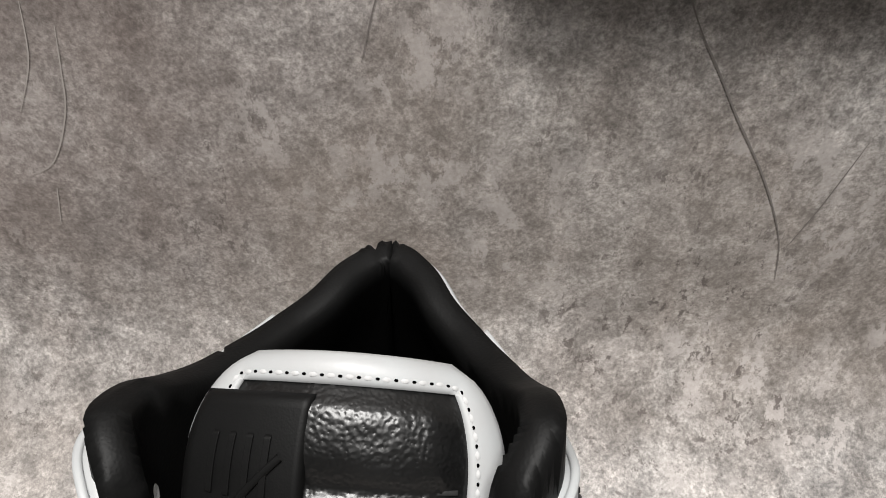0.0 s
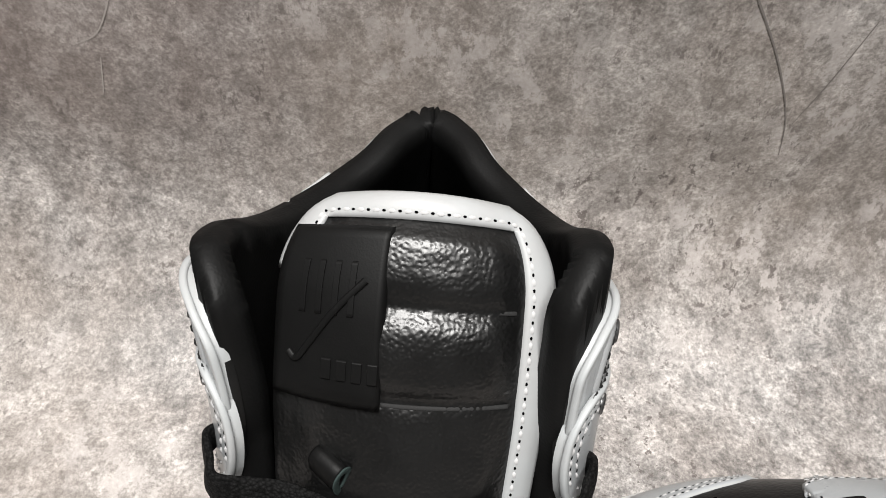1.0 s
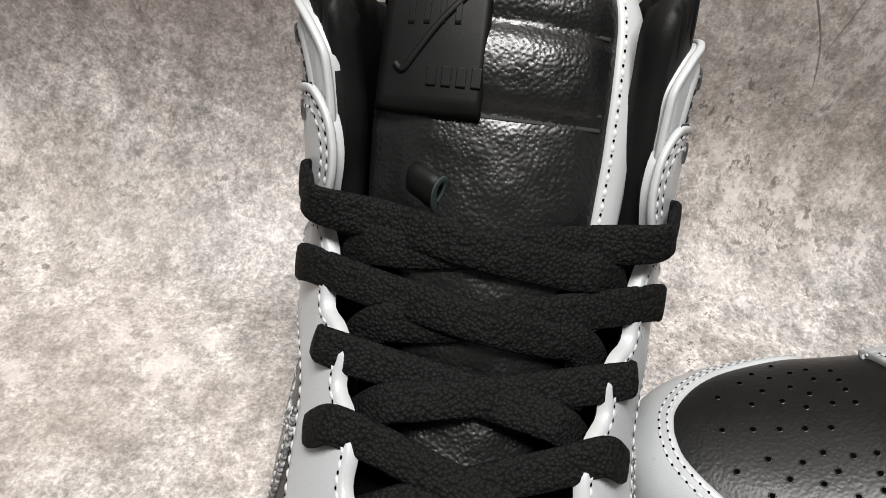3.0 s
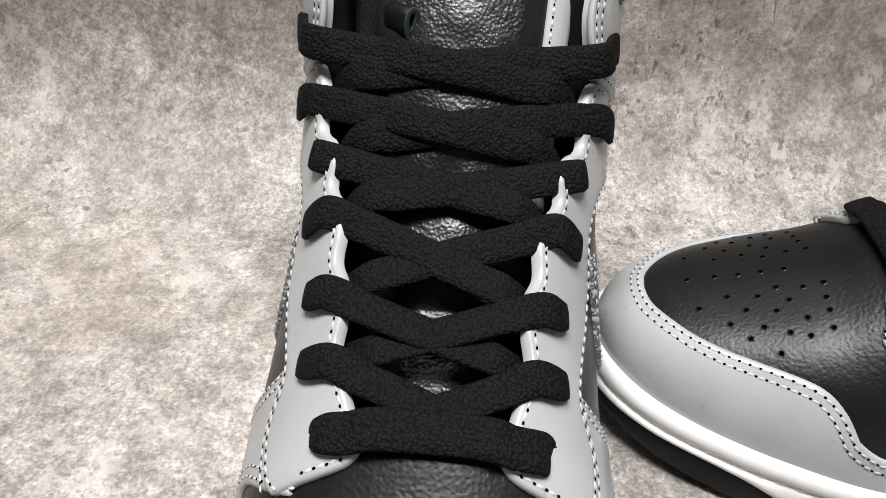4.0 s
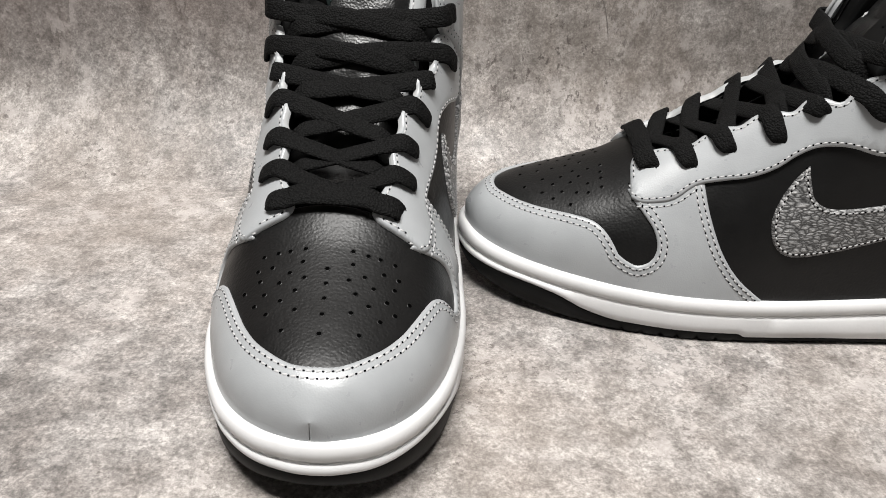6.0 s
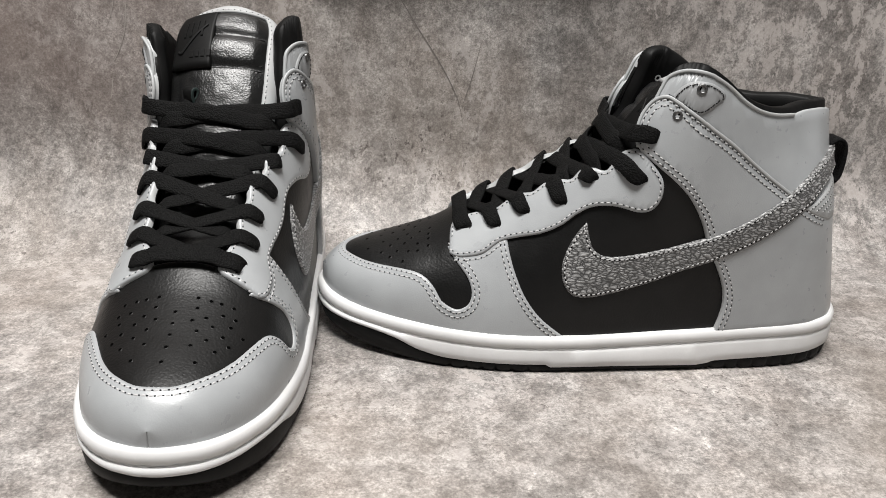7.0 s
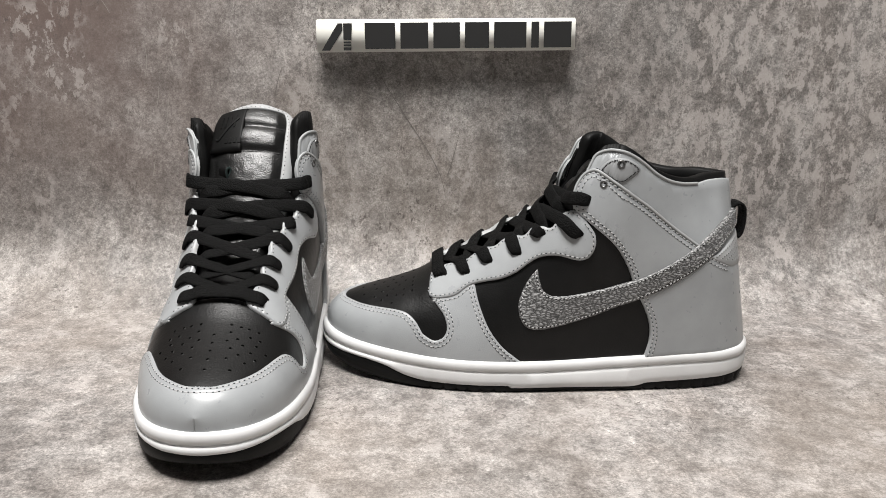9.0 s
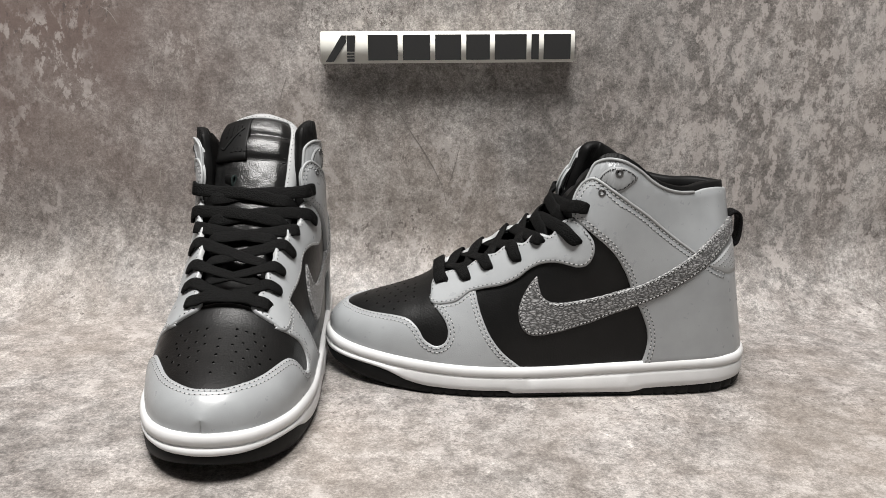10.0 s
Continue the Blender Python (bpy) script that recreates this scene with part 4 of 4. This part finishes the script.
        stitch_row(last, row, 2.35, collar, mats=[BLACK_THREAD, HOLE_SHADE])
        disc_on(last, iz(197.7, 155.3, sd), 2.6, 2.3, 0.7, [STEEL, HOLE_SHADE], collar, "eyelet", "small dark metal eyelet")
        disc_on(last, iz(188, 141.7, sd), 2.5, 2.8, 0.6, [STEEL, HOLE_SHADE], heel, "eyelet", "small dark metal eyelet")
        # heel triangle with rows of thread
        tri = side_line(HEEL_TRI, sd, False)
        tab = panel(last, tri, 3.2, 0.5, GREY_EDGE, heel, "heel_patch", "pale grey stitched heel patch", step=2.4)
        for k in range(5):
            a = iz(266 + k * 4.5, 92 - k * 1.2, sd)
            b = iz(283 + k * 1.6, 102 - k * 3.6, sd)
            stitch_row(last, [a, b], 3.25, tab, pitch=2.4, length=1.6)
        # curved side stripe
        sw = side_line(STRIPE_LINE + STRIPE_LINE[:1], sd)[:-1]
        stripe = panel(last, sw, 1.3, -0.3, STRIPE, shoe, "side_stripe", "curved side stripe in crackled silver-grey snakeskin print", step=2.2, relief=lambda p: 2.6 * np.clip((p[:, 0] - 196) / 18, 0, 1))
        e = last.even(sw + sw[:1], 2.0, True)
        area_c = [last.inset(e, 1.5, True, o) for o in (1, -1)]
        row = max(area_c, key=lambda r: inside(np.array(sw), r).sum())
        stitch_row(last, row, lambda x: 1.35 + 2.6 * min(1.0, max(0.0, (x - 196) / 18)), stripe, pitch=2.6, length=1.7)
    # padded lining with its rolled rim
    rim = [(x + (0.5 if i < 4 else 0), z + (4.2 if i > 2 else 1.5)) for i, (x, z) in enumerate(COLLAR[:-1])]
    for sd in (1, -1):
        up = side_line([(x + 0.02 * lift_rim * max(0, z - 130) * 0.3, z + lift_rim * (0.9 if sd > 0 else 2.3) * math.exp(-((x - 205) / 30) ** 2)) for x, z in rim], sd)
        zb = 30
        outline = up + heel_to(146.5, sd) + heel_to(zb, sd) + side_line([(290, 30), (240, 30), (190, 32), (150, 40)], sd) + side_line([(160, 100), (168, 120)], sd)
        panel(last, outline, -0.6, -8.5, LINING, shoe, "lining", "padded black leather collar lining", step=3.4, closed_back=True, edge=2.6, rim=2.2)
        disc_on(last, iz(194, 150, sd), 2.0, -8.3, -0.7, [THREAD, HOLE_SHADE], shoe, "lining_eyelet", "small pale inner eyelet ring")
    # footbed
    loop, nor = sole_outline(foot, 6.0)
    fv = np.column_stack([loop + nor * -9.0, LIP(loop[:, 0]) + 3])
    keep = loop[:, 0] > 60
    link_mesh("footbed", fv[keep] / 1000, [tuple(range(int(keep.sum())))], LINING, shoe, smooth=False)
    # heel pull tab: a folded webbing loop
    v, r, c = ribbon([(289, 0, 98), (294.5, 0, 102), (296, 0, 112), (295, 0, 121), (291, 0, 124), (286, 0, 121)], [(-0.3, 0, -0.9), (-1, 0, 0), (-1, 0, 0), (-0.9, 0, -0.4), (0, 0, -1), (0.5, 0, -0.8)], 13.0, 2.2, 5)
    link_mesh("pull_tab", v / 1000, ring_mesh(v, r, c, caps=True), LACE, shoe, "black webbing heel pull tab")
    # tongue
    tg = Tongue(x_top, half_top, drop)
    tongue = make_tongue(shoe, foot, tg)
    ps = patch_side
    lab = tongue_patch(tg, tongue, 0.77, 0.957, ps * 0.985, ps * 0.19, 2.6, 1.3, "label", LABEL_RUBBER, "matt black embossed rubber label")
    # embossed marks on the label, as plain shapes
    for k in range(4):
        tongue_patch(tg, tongue, 0.855, 0.915, ps * (0.80 - k * 0.115), ps * (0.755 - k * 0.115), 3.7, 0.8, "mark", LABEL_RUBBER, "", lab)
    for k in range(4):
        tongue_patch(tg, tongue, 0.795, 0.815, ps * (0.62 - k * 0.11), ps * (0.545 - k * 0.11), 3.7, 0.7, "mark", LABEL_RUBBER, "", lab)
    cv = np.array([(0.815, 0.86), (0.81, 0.80), (0.825, 0.72), (0.86, 0.55), (0.895, 0.34)])
    cs = spline(cv, 6)
    pp = tg.at(cs[:, 0], ps * cs[:, 1], np.full(len(cs), 3.9))
    v, r, c = ribbon(pp, np.tile([(-0.66, 0, 0.75)], (len(pp), 1)), 1.5, 1.3, 2)
    link_mesh("mark", v / 1000, ring_mesh(v, r, c), LABEL_RUBBER, lab)
    # small lace keeper loop on the tongue
    sv = (168.5 - tg.x0) / (tg.x1 - tg.x0)
    p0 = tg.at(np.array([sv]), np.array([ps * 0.46]), np.array([2.6]))[0]
    if drop < 1:
        turn = np.array(pose(0, 0, 0, 0, 0, -38 * ps).to_3x3())
        path = np.array([(4, 0, -9), (-1, 0, -5), (-2.6, 0, 0), (-2.2, 0, 4.4), (0.4, 0, 6.0), (2.2, 0, 4.0), (1.4, 0, 0.5), (-0.6, 0, -2.0)]) * 0.72 @ turn.T + p0
        flat = np.array([(-0.6, 0, 0.8), (-0.8, 0, 0.5), (-1, 0, 0.1), (-0.8, 0, 0.6), (0, 0, 1), (1, 0, 0.2), (0.9, 0, -0.4), (0.7, 0, -0.7)]) @ turn.T
        across = turn @ np.array((0, ps, 0))
        v, r, c = ribbon(path + across * 3.0, flat, 8.0, 1.1, 5)
        keeper = link_mesh("lace_keeper", v / 1000, ring_mesh(v, r, c, caps=True), LABEL_RUBBER, tongue, "small folded leather lace keeper")
        v, r, c = ribbon(path - across * 1.2, flat, 0.5, 1.5, 5)
        link_mesh("raw_edge", v / 1000, ring_mesh(v, r, c, caps=True), TAB_SUEDE, keeper, "dark green raw cut edge")
    lace_bands(shoe, last)
    return shoe


profile_shoe = make_shoe(1, 195.0, 27.0, 16.0, "grey and black leather high-top sneaker standing sideways on the backdrop", -1)
profile_shoe.matrix_world = Matrix.Translation((0.0035, 0.0495, 0.0)) @ pose(0, 0, 0, 0, 0, -2.5)
front_shoe = make_shoe(-1, 209.0, 28.8, 0.0, "grey and black leather high-top sneaker with tall padded tongue", 1, (8.0, 1.0), 5.0)
front_shoe.matrix_world = Matrix.Translation((-0.0563, -0.119, 0.0)) @ pose(0, 0, 0, 0, 0, 86.7)



# ---- the sign on the wall ----
def make_sign():
    sign = new("wall_sign")
    tagged(sign, "white block sign with bold black marks fixed to the wall", "sign")
    w, h, d = 0.2195, 0.0268, 0.016
    part("block", box_bm(w, d, h, 0.0008), SIGN_WHITE, sign, "white plastic block")
    y = -d / 2 - 0.0004

    def mark(pts, name="mark"):
        verts = [(a - w / 2, y, b - h / 2) for a, b in pts] + [(a - w / 2, y + 0.0012, b - h / 2) for a, b in pts]
        n = len(pts)
        faces = [tuple(range(n)), tuple(range(2 * n - 1, n - 1, -1))] + [((i + 1) % n, i, n + i, n + (i + 1) % n) for i in range(n)]
        link_mesh(name, verts, faces, SIGN_BLACK, sign, smooth=False)
    # emblem: a slanted wing and a barred post
    mark([(0.004, 0.0015), (0.011, 0.0015), (0.022, 0.018), (0.022, 0.0235), (0.018, 0.0235)])
    mark([(0.0225, 0.010), (0.029, 0.010), (0.030, 0.0235), (0.0225, 0.0235)])
    for a, b in ((0.0074, 0.0088), (0.0050, 0.0064), (0.0015, 0.004)):
        mark([(0.0225, a), (0.0288, a), (0.0288, b), (0.0225, b)])
    # seven bold bars where the lettering stands
    x = 0.0405
    for bw in (0.0255, 0.0235, 0.0225, 0.0205, 0.0275, 0.0065, 0.0235):
        mark([(x, 0.0025), (x + bw, 0.0025), (x + bw, 0.0238), (x, 0.0238)])
        x += bw + 0.0043
    sign.matrix_world = pose(0.0975, WALL_Y - d / 2 - 0.0005, 0.2325, 0, -1.8, 0)


make_sign()
